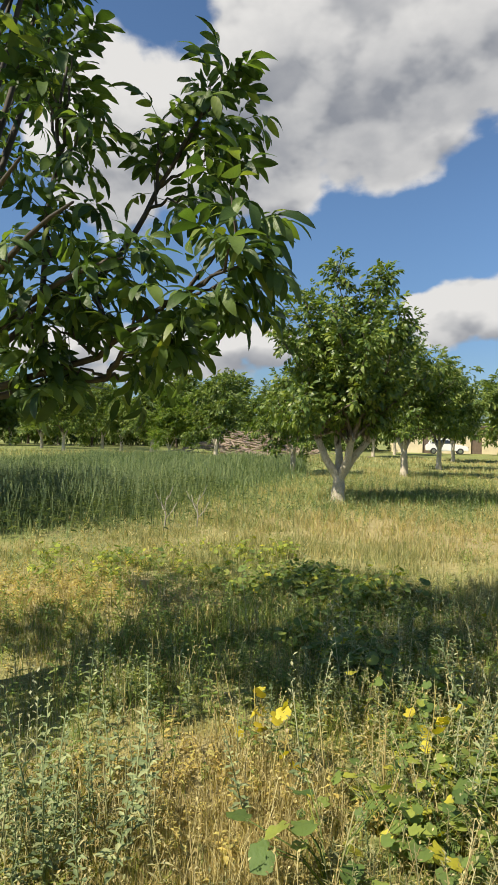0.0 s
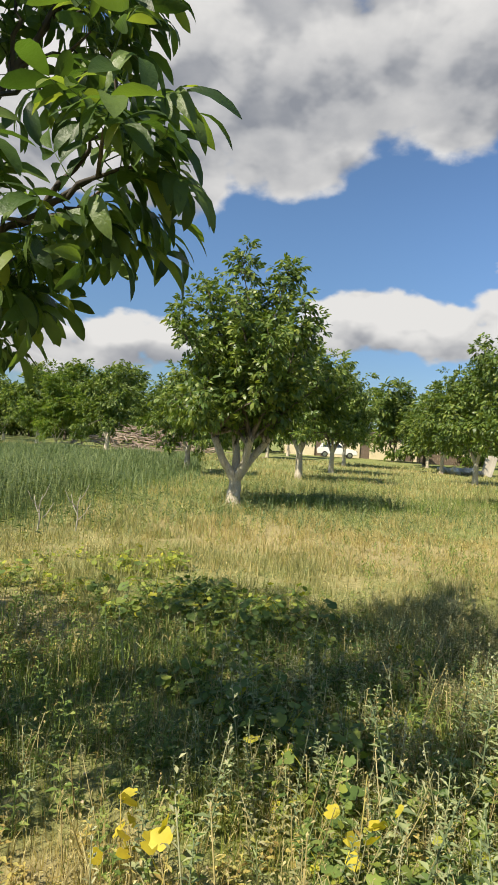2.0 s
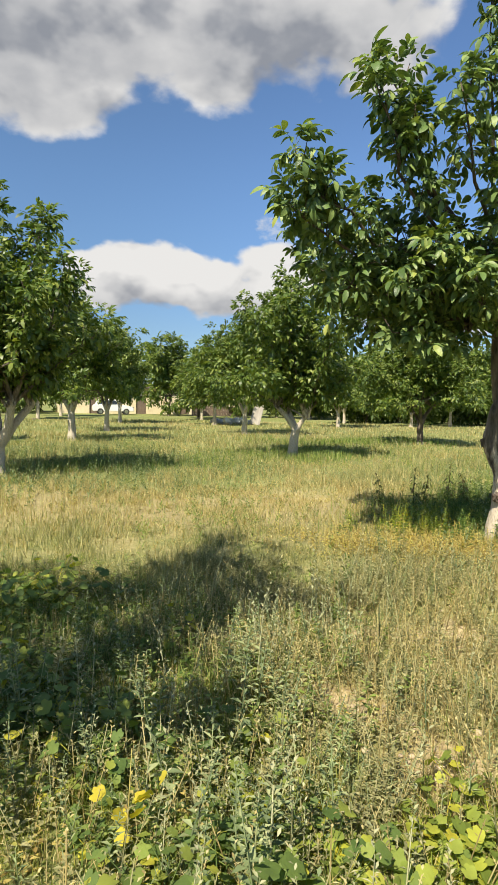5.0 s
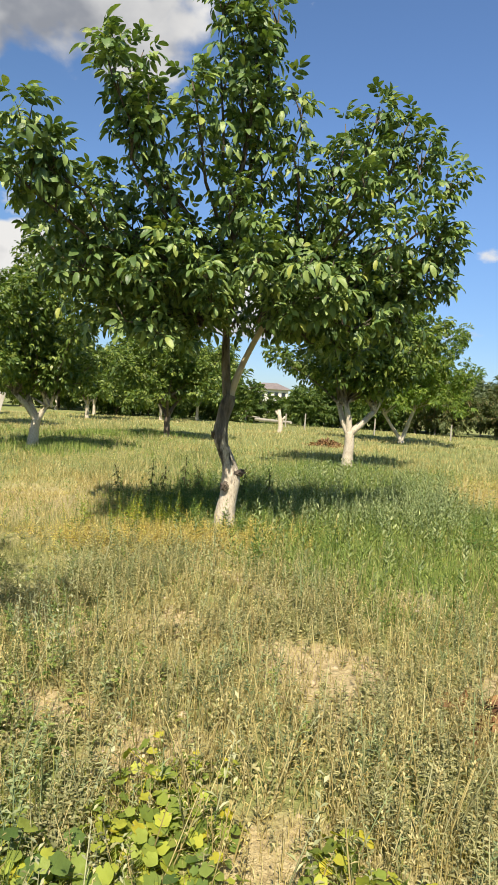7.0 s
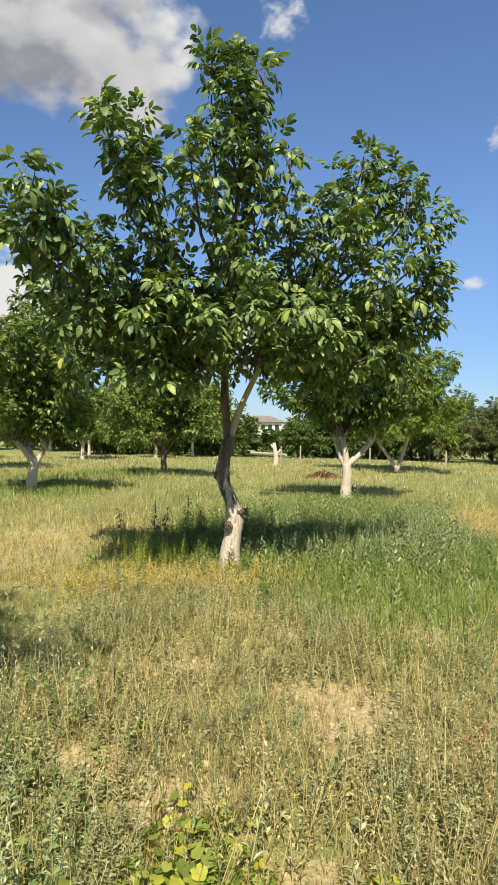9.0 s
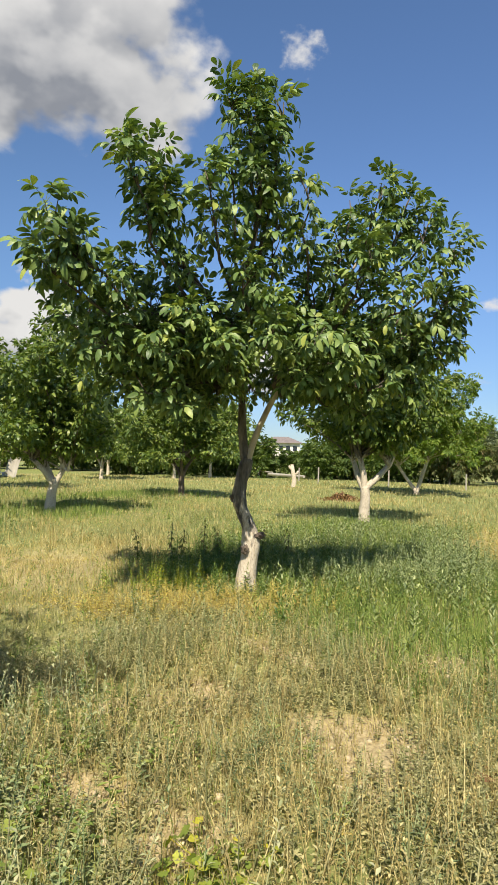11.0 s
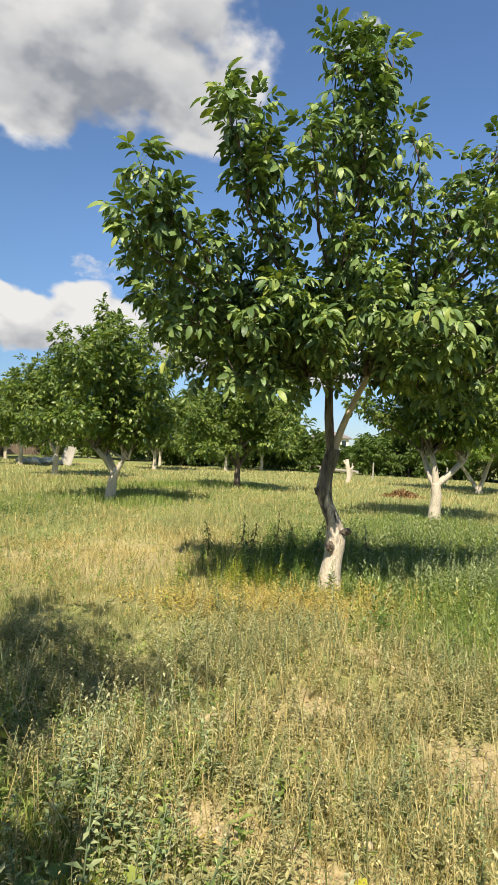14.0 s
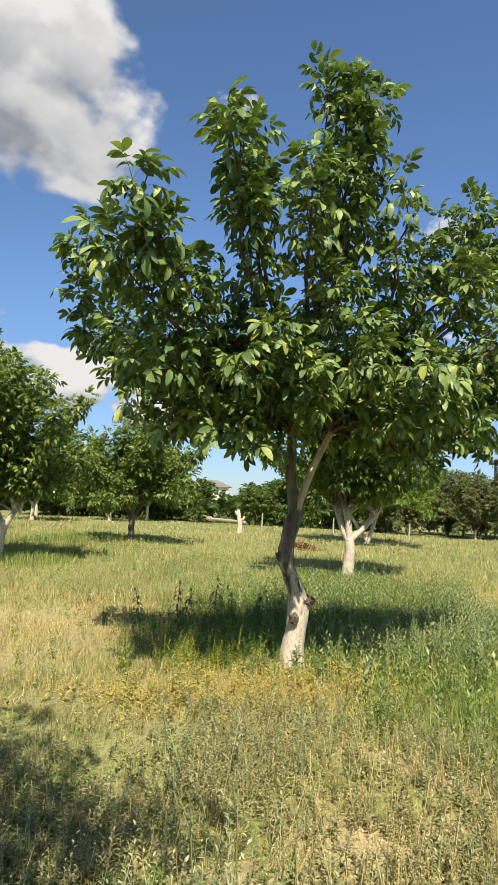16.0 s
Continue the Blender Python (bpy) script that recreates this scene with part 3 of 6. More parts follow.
def orchard_tree(name, base, seed, H, R, fork=1.0, r0=0.13, n=7, leaves=None, shoots=13, shoot_len=0.85, lean=(0, 0), leaf_mat_=None, gap=0.08, sides=9, bark=None, bottom=0.42, limb_r=0.38, line=None, forks=None, **kw):
    """An orchard walnut of height H and crown radius R, forking low."""
    rng = np.random.default_rng(seed)
    fx, fy = lean
    tp = [(0, 0, -0.1), (fx * 0.25 + rng.normal(0, 0.02), fy * 0.25, fork * 0.35), (fx * 0.6, fy * 0.6 + rng.normal(0, 0.03), fork * 0.7), (fx, fy, fork)]
    tr = [r0 * 1.25, r0, r0 * 0.9, r0 * 0.8]
    F = np.array([fx, fy, fork * 0.93])
    limbs = []
    a0 = rng.uniform(0, 6.28)
    # the thick forks that spring from the trunk
    inner = [np.array(p, float) for p in forks] if forks else [np.array([fx + rng.uniform(0.3, 0.5) * math.cos(a0 + k * 2.1), fy + rng.uniform(0.3, 0.5) * math.sin(a0 + k * 2.1), fork + rng.uniform(0.55, 0.85)]) for k in range(3)]
    for k in range(n):
        a = a0 + 6.283 * k * 0.5698 + rng.uniform(-0.3, 0.3)
        if k >= n - 5:
            # tall upright shoots at the top
            rad = R * (0.12 if k == n - 1 else rng.uniform(0.25, 0.6))
            tip = np.array([rad * math.cos(a), rad * math.sin(a), H * (0.99 if k == n - 1 else rng.uniform(0.82, 0.96))])
        else:
            z = H * (bottom + (0.84 - bottom) * ((k * 0.7549 + 0.15 * rng.random()) % 1.0))
            rad = R * (rng.uniform(0.82, 1.0) if k % 3 else rng.uniform(0.4, 0.65)) * math.sqrt(max(0.3, 1 - ((z - H * 0.5) / (H * 0.52)) ** 2))
            tip = np.array([rad * math.cos(a), rad * math.sin(a), z])
        via = inner[k % len(inner)]
        mid = via * 0.55 + tip * 0.45 + np.array([0, 0, 0.10 * H * rng.random()])
        if k < len(inner):
            knee = F * 0.5 + via * 0.5 + rng.normal(0, 0.03, 3)
            pts = np.concatenate([np.array([F, knee]), bez(via, mid, tip, 8)])
            limbs.append((pts, np.interp(np.arange(len(pts)), [0, 1, 2, 4, len(pts) - 1], [r0 * 0.72, r0 * 0.56, r0 * 0.5, r0 * limb_r * 0.6, 0.007]), 0.3))
        else:
            src = via + rng.normal(0, 0.05, 3) * np.array([1, 1, 0.5])
            limbs.append((bez(src, mid, tip, 8), np.interp(np.arange(8), [0, 2, 7], [r0 * 0.26, r0 * limb_r * 0.36, 0.006]), 0.12))
    if line:
        bark = bark_mat("limewashed bark", line, 0.3, (0.06, 0.045, 0.035), (0.22, 0.18, 0.14))
    return build_tree(name, base, tp, tr, limbs, rng, leaves or COARSE_LEAVES, leaf_mat_ or M_LEAF_FAR, bark or M_BARK, shoots, shoot_len * H / 4.5, gap=gap, sides=sides, **{"upward": 0.75, **kw})


# ---- ground ----
def steps(lo, hi, near_lo, near_hi, fine):
    a = list(np.arange(near_lo, near_hi, fine))
    d = fine
    while a[-1] < hi:
        d *= 1.18
        a.append(a[-1] + d)
    d = fine
    b = [near_lo]
    while b[-1] > lo:
        d *= 1.18
        b.append(b[-1] - d)
    return np.array(b[:0:-1] + a)


def blob(x, y, cx, cy, rx, ry, turn=0.0):
    c, s = math.cos(radians(turn)), math.sin(radians(turn))
    u, v = (x - cx) * c + (y - cy) * s, -(x - cx) * s + (y - cy) * c
    return np.exp(-((u / rx) ** 2 + (v / ry) ** 2))


def waves(x, y, k, seed):
    """Smooth uneven patches between 0 and 1."""
    rng = np.random.default_rng(seed)
    out_ = np.zeros_like(np.asarray(x, float))
    for i in range(7):
        a, f, p = rng.uniform(0, 6.28), k * rng.uniform(0.5, 1.9), rng.uniform(0, 6.28)
        out_ = out_ + np.sin(f * (x * math.cos(a) + y * math.sin(a)) + p + 1.3 * np.sin(f * 0.6 * (x * math.sin(a) - y * math.cos(a))))
    return 0.5 + 0.5 * np.tanh(out_ / 2.6)


def zone_rye(x, y):
    edge = -2.95 + 0.2 * (y - 9) - 0.9 * np.exp(-((y - 7.8) / 1.0) ** 2)
    return 1 / (1 + np.exp(np.clip((x - edge - 0.7 * (waves(x, y, 0.8, 5) - 0.5)) / 0.35, -40, 40))) * (y > 7.6) * (y < 34)


def rise(v, width):
    """A soft step from 0 to 1."""
    return 1 / (1 + np.exp(np.clip(-v / width, -40, 40)))


def dry_ground(x, y):
    return np.clip(1.2 * blob(x, y, 2.5, 3.0, 1.7, 1.6, -35) + blob(x, y, 3.6, 3.2, 1.9, 0.8, -40) + 0.6 * blob(x, y, 0.0, 2.0, 0.8, 0.5) + 0.8 * blob(x, y, 4.5, 1.5, 1.8, 1.2), 0, 1)


def zone_soil(x, y):
    """Nearly bare, pale earth between thin weeds."""
    spots = blob(x, y, 2.45, 4.1, 0.22, 0.16) + blob(x, y, 2.5, 4.6, 0.2, 0.13) + 0.35 * blob(x, y, 3.45, 3.4, 0.28, 0.18, -30) + blob(x, y, 1.85, 3.25, 0.2, 0.45, 20) + blob(x, y, 2.95, 3.65, 0.25, 0.15) + 1.1 * blob(x, y, 3.95, 3.75, 0.12, 0.6) + blob(x, y, 1.9, 2.6, 0.3, 0.2) + blob(x, y, 2.9, 2.3, 0.3, 0.2)
    return np.clip(dry_ground(x, y) * np.clip(waves(x, y, 3.4, 33) * 2.6 - 1.65, 0, 0.8) + 0.8 * spots, 0, 1)


def zone_lush(x, y):
    edge = 0.35 * (waves(x, y, 2.2, 35) - 0.5)
    beside = rise(x - 4.15 + edge, 0.09) * rise(x - y + 0.25 + edge, 0.12) * np.clip(1.7 * blob(x, y, 7.0, 3.9, 3.0, 1.9, 22), 0, 1)
    return np.clip(beside + 0.7 * blob(x, y, 9.5, 7.6, 3.0, 1.3, 20) + blob(x, y, 9.0, 6.2, 2.2, 1.0, 25) - 0.9 * blob(x, y, 11.2, 4.75, 1.6, 0.5, 20) - 1.1 * blob(x, y, 4.4, 5.5, 1.1, 0.5, -42) + 0.9 * blob(x, y, 9.1, 15.1, 1.2, 0.5) + 0.9 * blob(x, y, 7.0, 7.0, 2.2, 1.0, 30) + blob(x, y, 2.8, 14.0, 2.4, 0.8, 0)
                   + 0.9 * blob(x, y, 9.5, 16.3, 2.2, 1.0, 0) + 0.7 * blob(x, y, 15, 20.5, 3, 1.2, 0) + 0.6 * blob(x, y, 14, 9.5, 3, 1.2, 20), 0, 1)


def zone_gold(x, y):
    return np.clip(blob(x, y, 4.6, 5.5, 1.0, 0.5, -42) + 0.8 * blob(x, y, 11, 4.8, 2.6, 0.9, 20) + 0.55 * blob(x, y, 4.1, 9.1, 2.4, 1.6, 0) + 0.9 * blob(x, y, -1.9, 5.3, 1.2, 0.9) + 0.9 * blob(x, y, -0.3, 2.45, 0.55, 0.32)
                   + 0.6 * blob(x, y, 20, 40, 9, 3.0, 0) + 0.8 * np.clip(waves(x, y, 0.42, 77) * 2.2 - 1.25, 0, 1) * np.clip((np.hypot(x, y - 0.9) - 5.0) / 1.5, 0, 1) * np.clip((14.0 - np.hypot(x, y - 0.9)) / 4.0, 0.15, 1), 0, 1)


def zone_vine(x, y):
    return np.clip(0.6 * blob(x, y, 0.3, 5.6, 0.8, 0.4, -15) + 0.8 * blob(x, y, 0.6, 3.9, 0.7, 0.8) + blob(x, y, 0.75, 2.4, 0.5, 0.55) + 0.8 * blob(x, y, 0.4, 2.05, 0.35, 0.3) + 0.3 * blob(x, y, -1.2, 6.6, 0.9, 0.5), 0, 1)


def build_ground():
    gx, gy = steps(-2500, 2500, -7.0, 14.0, 0.13), steps(-2500, 2500, -2.0, 17.0, 0.13)
    X, Y = np.meshgrid(gx, gy, indexing="ij")
    Z = height(X, Y)
    rng = np.random.default_rng(3)
    close = np.exp(-((X - 3) ** 2 + (Y - 4) ** 2) / 9.0 ** 2)
    Z = Z + close * (rng.normal(0, 0.008, Z.shape) + 0.02 * zone_soil(X, Y) * (waves(X, Y, 5.0, 8) - 0.5))
    n, m = X.shape
    i, j = np.meshgrid(np.arange(n - 1), np.arange(m - 1), indexing="ij")
    q = np.stack([i * m + j, (i + 1) * m + j, (i + 1) * m + j + 1, i * m + j + 1], -1).reshape(-1, 4)
    me = raw_mesh("ground", np.stack([X, Y, Z], -1).reshape(-1, 3), np.concatenate([q[:, [0, 1, 2]], q[:, [0, 2, 3]]]), M_GROUND, True)
    bare = zone_soil(X, Y)
    litter = np.clip(1.05 - 0.95 * bare - 0.2 * waves(X, Y, 1.6, 11), 0, 1)
    far = np.clip((np.hypot(X, Y - 0.9) - 8.0) / 9.0, 0, 1)
    green = np.clip(0.27 + 0.3 * far + 0.5 * waves(X, Y, 0.5, 21) + 0.5 * zone_lush(X, Y) + 0.6 * zone_rye(X, Y) + 0.5 * zone_vine(X, Y) - 0.55 * zone_gold(X, Y) - 0.7 * bare, 0, 1)
    at = me.color_attributes.new("cover", "FLOAT_COLOR", "POINT")
    at.data.foreach_set("color", np.stack([litter, green, bare, np.ones_like(bare)], -1).astype(np.float32).ravel())
    tagged(new("ground", me), "dry orchard field of pale soil and grass litter", "ground", kind="structure")


build_ground()


# ---- the trees ----
HERO = (5.57, 5.70, 0.0)
RGT, FWD = np.array([0.70, -0.714, 0.0]), np.array([0.714, 0.70, 0.0])


def at_hero(u, z, w=0.0):
    """A place by the tree: u along its broad side, w through it."""
    return RGT * u + FWD * w + np.array([0, 0, z])


def hero_tree():
    rng = np.random.default_rng(12)
    tp = [at_hero(0.0, -0.1), at_hero(0.0, 0.15), at_hero(0.03, 0.4), at_hero(0.05, 0.58), at_hero(0.02, 0.78), at_hero(-0.08, 0.98), at_hero(-0.115, 1.12), at_hero(-0.10, 1.3), at_hero(-0.05, 1.48), at_hero(-0.02, 1.6)]
    tr = [0.16, 0.122, 0.108, 0.115, 0.084, 0.076, 0.086, 0.074, 0.084, 0.072]
    L0, L1 = at_hero(-0.10, 1.75), at_hero(-0.11, 2.45)
    R0, R1 = at_hero(0.02, 1.85), at_hero(0.33, 2.45)
    F = at_hero(-0.03, 1.5)
    mains = [(np.concatenate([bez(F, L0, L1, 6), bez(L1, at_hero(-0.1, 3.5, -0.5), at_hero(0.05, 5.0, -1.64), 9)[1:]]), np.concatenate([np.linspace(0.06, 0.044, 6), np.linspace(0.045, 0.006, 8)]), 0.36),
             (np.concatenate([bez(F, R0, R1, 6), bez(R1, at_hero(0.8, 3.2, -0.1), at_hero(1.5, 4.5, -0.8), 9)[1:]]), np.concatenate([np.linspace(0.048, 0.032, 6), np.linspace(0.032, 0.006, 8)]), 0.40)]
    # tips of the crown: side, height, depth
    tips = [(-1.88, 3.7, -2.4), (-2.42, 4.0, -0.8), (-2.42, 3.65, -0.5), (-2.35, 3.35, 0.1), (-1.95, 3.35, -2.2), (-1.27, 4.45, -2.35), (-1.12, 4.5, -2.1), (-1.0, 4.15, -1.95), (-0.56, 4.4, -2.0), (-0.32, 5.32, -1.65), (-0.12, 5.48, -1.62), (0.20, 5.4, -1.55), (0.0, 4.8, -1.5),
            (0.46, 4.5, -1.55), (1.0, 4.6, -1.1), (1.37, 4.85, -1.03), (1.7, 4.7, -0.95), (2.0, 4.6, -0.9), (2.25, 4.1, -0.9), (2.3, 3.6, -0.8), (2.35, 3.1, -0.5), (1.7, 3.6, -1.3), (1.2, 3.9, -1.4),
            (-2.3, 3.3, -0.2), (-2.0, 2.9, -0.5), (-1.55, 3.0, -1.6), (-1.4, 3.6, -1.5), (0.2, 4.3, -1.3), (-0.1, 3.6, -1.5), (-0.7, 3.05, -1.65), (0.6, 2.9, -1.9), (0.95, 2.8, -1.5), (0.1, 2.9, -1.7),
            (-0.3, 2.6, -1.4), (-1.13, 2.35, -1.5), (-0.8, 2.25, -1.3), (-1.5, 2.4, -1.0), (-0.5, 2.3, -1.0), (-1.8, 2.6, -0.8), (-1.2, 2.5, 0.0), (-0.7, 2.4, 0.5), (0.1, 2.6, 0.6), (0.5, 2.5, -1.2), (0.9, 2.35, -0.6), (1.3, 2.5, -0.9),
            (1.6, 2.7, -0.4), (1.9, 2.8, 0.0), (1.5, 2.3, 0.0), (0.3, 2.5, 0.3), (0.6, 2.4, 0.2), (0.9, 2.6, 0.3), (1.2, 2.5, 0.0), (0.7, 2.7, -0.3), (1.0, 2.9, 0.2), (-0.5, 2.6, -0.2), (-0.9, 2.7, -0.3), (0.3, 2.9, 0.0), (-0.2, 2.9, 0.2), (-1.0, 3.5, 0.9), (0.3, 3.6, 0.7), (1.2, 3.4, 0.5), (0.4, 3.2, -0.9), (0.9, 3.3, -0.8), (-0.3, 3.2, -0.8), (-1.0, 3.0, -0.8), (0.7, 3.9, -0.9),
            (-1.6, 2.7, -1.7), (-1.0, 2.75, -1.8), (-0.4, 2.8, -1.7), (-1.9, 3.0, -1.4), (-1.3, 2.6, -0.6), (-0.6, 3.3, -1.3), (0.2, 3.3, -1.5), (0.0, 3.0, -1.0), (-0.2, 3.5, -0.7), (-0.8, 3.5, -1.2), (0.9, 2.6, -1.3), (1.4, 2.9, -1.0), (0.5, 3.6, -0.9), (1.3, 3.3, -0.6), (-0.3, 2.8, -0.6), (0.3, 2.75, -0.7), (1.8, 3.2, -0.7), (2.3, 3.0, -0.5), (2.15, 2.7, -0.3), (1.9, 2.5, -0.4), (2.4, 3.4, -0.6)]
    limbs, mats = list(mains), [M_BARK_HERO, M_TAN]
    for u, z, w in tips:
        rise = 0.25 + min(0.9, max(0.0, (z - 2.6) * 0.4)) * rng.uniform(0.5, 1.0)
        main = mains[1 if u > 0.2 else 0][0]
        src = main[int(np.argmin(abs(main[:, 2] - (2.15 + rise))))]
        tip = at_hero(u * 0.95, z - 0.14 - 0.07 * max(0.0, z - 3.0), w)
        mid = src * 0.5 + tip * 0.5 + (tip - src) * np.array([0.12, 0.12, 0]) + np.array([0, 0, 0.1 if z < 3 else -0.1])
        if z > 3.3:
            # upper branches turn upright
            mid = tip * 0.85 + src * 0.15
            mid[2] = src[2] + 0.3 * (z - src[2])
        line = bez(src, mid, tip, 9)
        line[1:-1] += rng.normal(0, 0.035, (7, 3))
        limbs.append((line, np.linspace(0.026, 0.005, 9), 0.5 if z > 3.9 else 0.2))
        mats.append(M_BARK_DARK)
    t = build_tree("walnut_tree", HERO, tp, tr, limbs, rng, NEAR_LEAVES, M_LEAF, M_BARK_HERO, 5.1, 0.31, gap=0.056, spread=0.7, upward=0.7, singles=CLOSE_LEAVES,
                   prune=lambda x, y, z: ~((z < 2.38) & (np.hypot(x - HERO[0] - 0.10, y - HERO[1] + 0.0) < 0.88)) & ~((z > 1.9) & (z < 3.3) & (np.hypot(x + 0.687 * (z - 2.0) - HERO[0] - 0.12, y + 0.539 * (z - 2.0) - HERO[1] + 0.12) < 0.24)),
                   single=280, near=(2.0, 2.6, 3.0), sides=9, limb_mat=mats)
    tagged(t, "walnut tree with crooked limewashed trunk and full green crown", "tree", "orchard trees")
    # burls and the stub of a cut limb on the trunk
    for p, r, s in ((at_hero(0.15, 0.68, -0.05), 0.05, (1.3, 1.0, 0.8)), (at_hero(-0.03, 0.52, -0.13), 0.045, (1.0, 1.0, 1.2)), (at_hero(-0.185, 1.12, -0.02), 0.034, (0.9, 0.9, 1.4))):
        bm = bmesh.new()
        for v in bmesh.ops.create_icosphere(bm, subdivisions=3, radius=r)["verts"]:
            d = v.co.copy()
            v.co = Vector((d.x * s[0], d.y * s[1], d.z * s[2])) * (1 + 0.55 * noise.noise(d * 38) + 0.25 * noise.noise(d * 90)) + Vector(p)
        part("burl", bm, M_BARK_DARK, t, "dark rough burl")


hero_tree()


def near_tree():
    """The tree beside the start of the path, its boughs hanging over it."""
    rng = np.random.default_rng(31)
    base = (-2.25, 2.95, 0.0)
    tp = [(0, 0, -0.1), (0.02, 0.0, 0.4), (0.05, 0.03, 0.85), (0.04, 0.0, 1.5)]
    tr = [0.18, 0.14, 0.13, 0.13]
    F = np.array([0.04, 0.0, 1.42])
    # the boughs over the path: elbow, tip and the tips of the branches that spring from each
    reach = [((-1.05, 2.75, 1.80), (-0.41, 2.44, 2.14), [(-0.33, 2.38, 2.26), (-0.28, 2.3, 2.12), (-0.35, 2.5, 2.06), (-0.56, 2.42, 2.0), (-1.3, 2.75, 1.95), (-1.25, 2.6, 2.15), (-1.35, 2.8, 1.8), (-1.2, 2.85, 2.35), (-1.45, 2.8, 2.2)]),
             ((-1.05, 2.85, 1.72), (-0.74, 2.56, 1.88), [(-0.70, 2.54, 1.90), (-0.84, 2.9, 1.86), (-1.02, 3.2, 1.74), (-1.35, 2.8, 1.70), (-1.2, 2.75, 1.72)]),
             ((-1.05, 2.95, 2.3), (-0.56, 2.95, 3.1), [(-0.50, 2.9, 3.15), (-0.55, 3.1, 3.05), (-0.60, 3.0, 2.8), (-0.62, 2.8, 2.58), (-0.80, 2.9, 3.0)]),
             ((-1.4, 2.85, 2.1), (-1.22, 2.75, 3.2), [(-1.2, 2.75, 3.25), (-1.15, 2.7, 2.8), (-1.3, 2.7, 2.5), (-1.4, 2.9, 3.3)])]
    limbs = []
    for elbow, tip, twigs in reach:
        e, q = np.array(elbow) - np.array([base[0], base[1], 0]), np.array(tip) - np.array([base[0], base[1], 0])
        bough = np.concatenate([bez(F, F * 0.5 + e * 0.5 + np.array([0, 0, 0.08]), e, 5), bez(e, e * 0.45 + q * 0.55 + np.array([0, 0, 0.05]), q, 8)[1:]])
        bough[2:-1] += rng.normal(0, 0.012, bough[2:-1].shape)
        limbs.append((bough, np.linspace(0.022, 0.006, len(bough)), 0.55))
        for p in twigs:
            p = np.array(p) - np.array([base[0], base[1], 0])
            src = bough[3:-1][int(np.argmin(np.linalg.norm(bough[3:-1] - (p * 0.62 + e * 0.38), axis=1)))]
            line = bez(src, src * 0.5 + p * 0.5 + np.array([0, 0, 0.06]), p, 8)
            line[1:-1] += rng.normal(0, 0.010, (6, 3))
            limbs.append((line, np.linspace(0.010, 0.0035, 8), 0.12))
    # the rest of the crown, beside and above the path
    for k in range(34):
        a, z = 2.4 * k, 2.1 + 2.7 * ((k * 0.618) % 1.0)
        r = 1.95 * math.sqrt(max(0.12, 1 - ((z - 3.1) / 1.9) ** 2)) * (1.0 if k % 3 else 0.6)
        tip = np.array([-0.25 + r * math.cos(a), -0.15 + r * math.sin(a), z])
        x, y = base[0] + tip[0], base[1] + tip[1]
        if x > -1.85 and y > 1.9 - 0.9 * (z - 3.0) and z < 4.2 or math.hypot(x, y - 0.4) < 1.25 or (y + 0.539 * z < 2.6 and x + 0.687 * z > -1.5):
            continue
        src = F + np.array([tip[0] * 0.12, tip[1] * 0.12, 0.12])
        line = np.concatenate([[F], bez(src, src * 0.4 + tip * 0.6 + np.array([0, 0, 0.25]), tip, 9)])
        limbs.append((line, np.linspace(0.03, 0.005, len(line)), 0.3))
    for x, y, z in ((-1.0, 3.1, 4.35), (-0.75, 3.2, 4.45), (-1.3, 2.7, 4.4), (-1.2, 3.9, 4.85), (-0.9, 4.0, 4.95), (-1.6, 3.4, 4.8), (-1.5, 2.5, 4.7), (-0.7, 3.5, 4.7), (-1.9, 3.0, 5.0), (-1.1, 3.4, 4.7), (-0.95, 1.95, 4.6), (-0.9, 2.3, 4.7), (-2.5, 1.5, 4.5), (-2.9, 1.2, 4.3), (-2.2, 1.7, 4.7), (-3.2, 1.7, 4.4)):
        tip = np.array([x - base[0], y - base[1], z])
        src = F + np.array([tip[0] * 0.08, tip[1] * 0.2, 0.5])
        line = np.concatenate([[F], bez(src, np.array([tip[0] * 0.15, tip[1] * 0.3, z + 0.1]), tip, 10)])
        line[2:-1] += rng.normal(0, 0.03, line[2:-1].shape)
        limbs.append((line, np.linspace(0.018, 0.005, len(line)), 0.66))
        for _ in range(2):
            end = tip + np.array([rng.uniform(-0.2, 0.5), rng.uniform(-0.25, 0.4), rng.uniform(0.0, 0.35)])
            limbs.append((bez(line[7], line[7] * 0.4 + end * 0.6, end, 6), np.linspace(0.009, 0.004, 6), 0.3))
    t = build_tree("walnut_tree", base, tp, tr, limbs, rng, BOUGH_LEAVES[0], M_LEAF_SHADED, M_BARK, 0.9, 0.24, gap=0.13, spread=0.8, upward=0.35, single=290, near=(0.0, 2.0, 2.4), scale_jit=0.22, singles=BOUGH_LEAVES[1], limb_mat=[M_TWIG] * len(limbs),
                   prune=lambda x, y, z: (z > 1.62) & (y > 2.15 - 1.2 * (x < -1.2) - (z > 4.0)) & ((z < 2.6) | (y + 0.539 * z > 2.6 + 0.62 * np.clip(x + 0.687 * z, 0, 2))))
    tagged(t, "walnut tree whose leafy boughs hang over the path", "tree", "orchard trees")


near_tree()

ORCHARD = "orchard trees"
LBL = "young walnut tree with limewashed forked trunk in the grass"


def z0(x, y):
    return (x, y, float(height(x, y)))


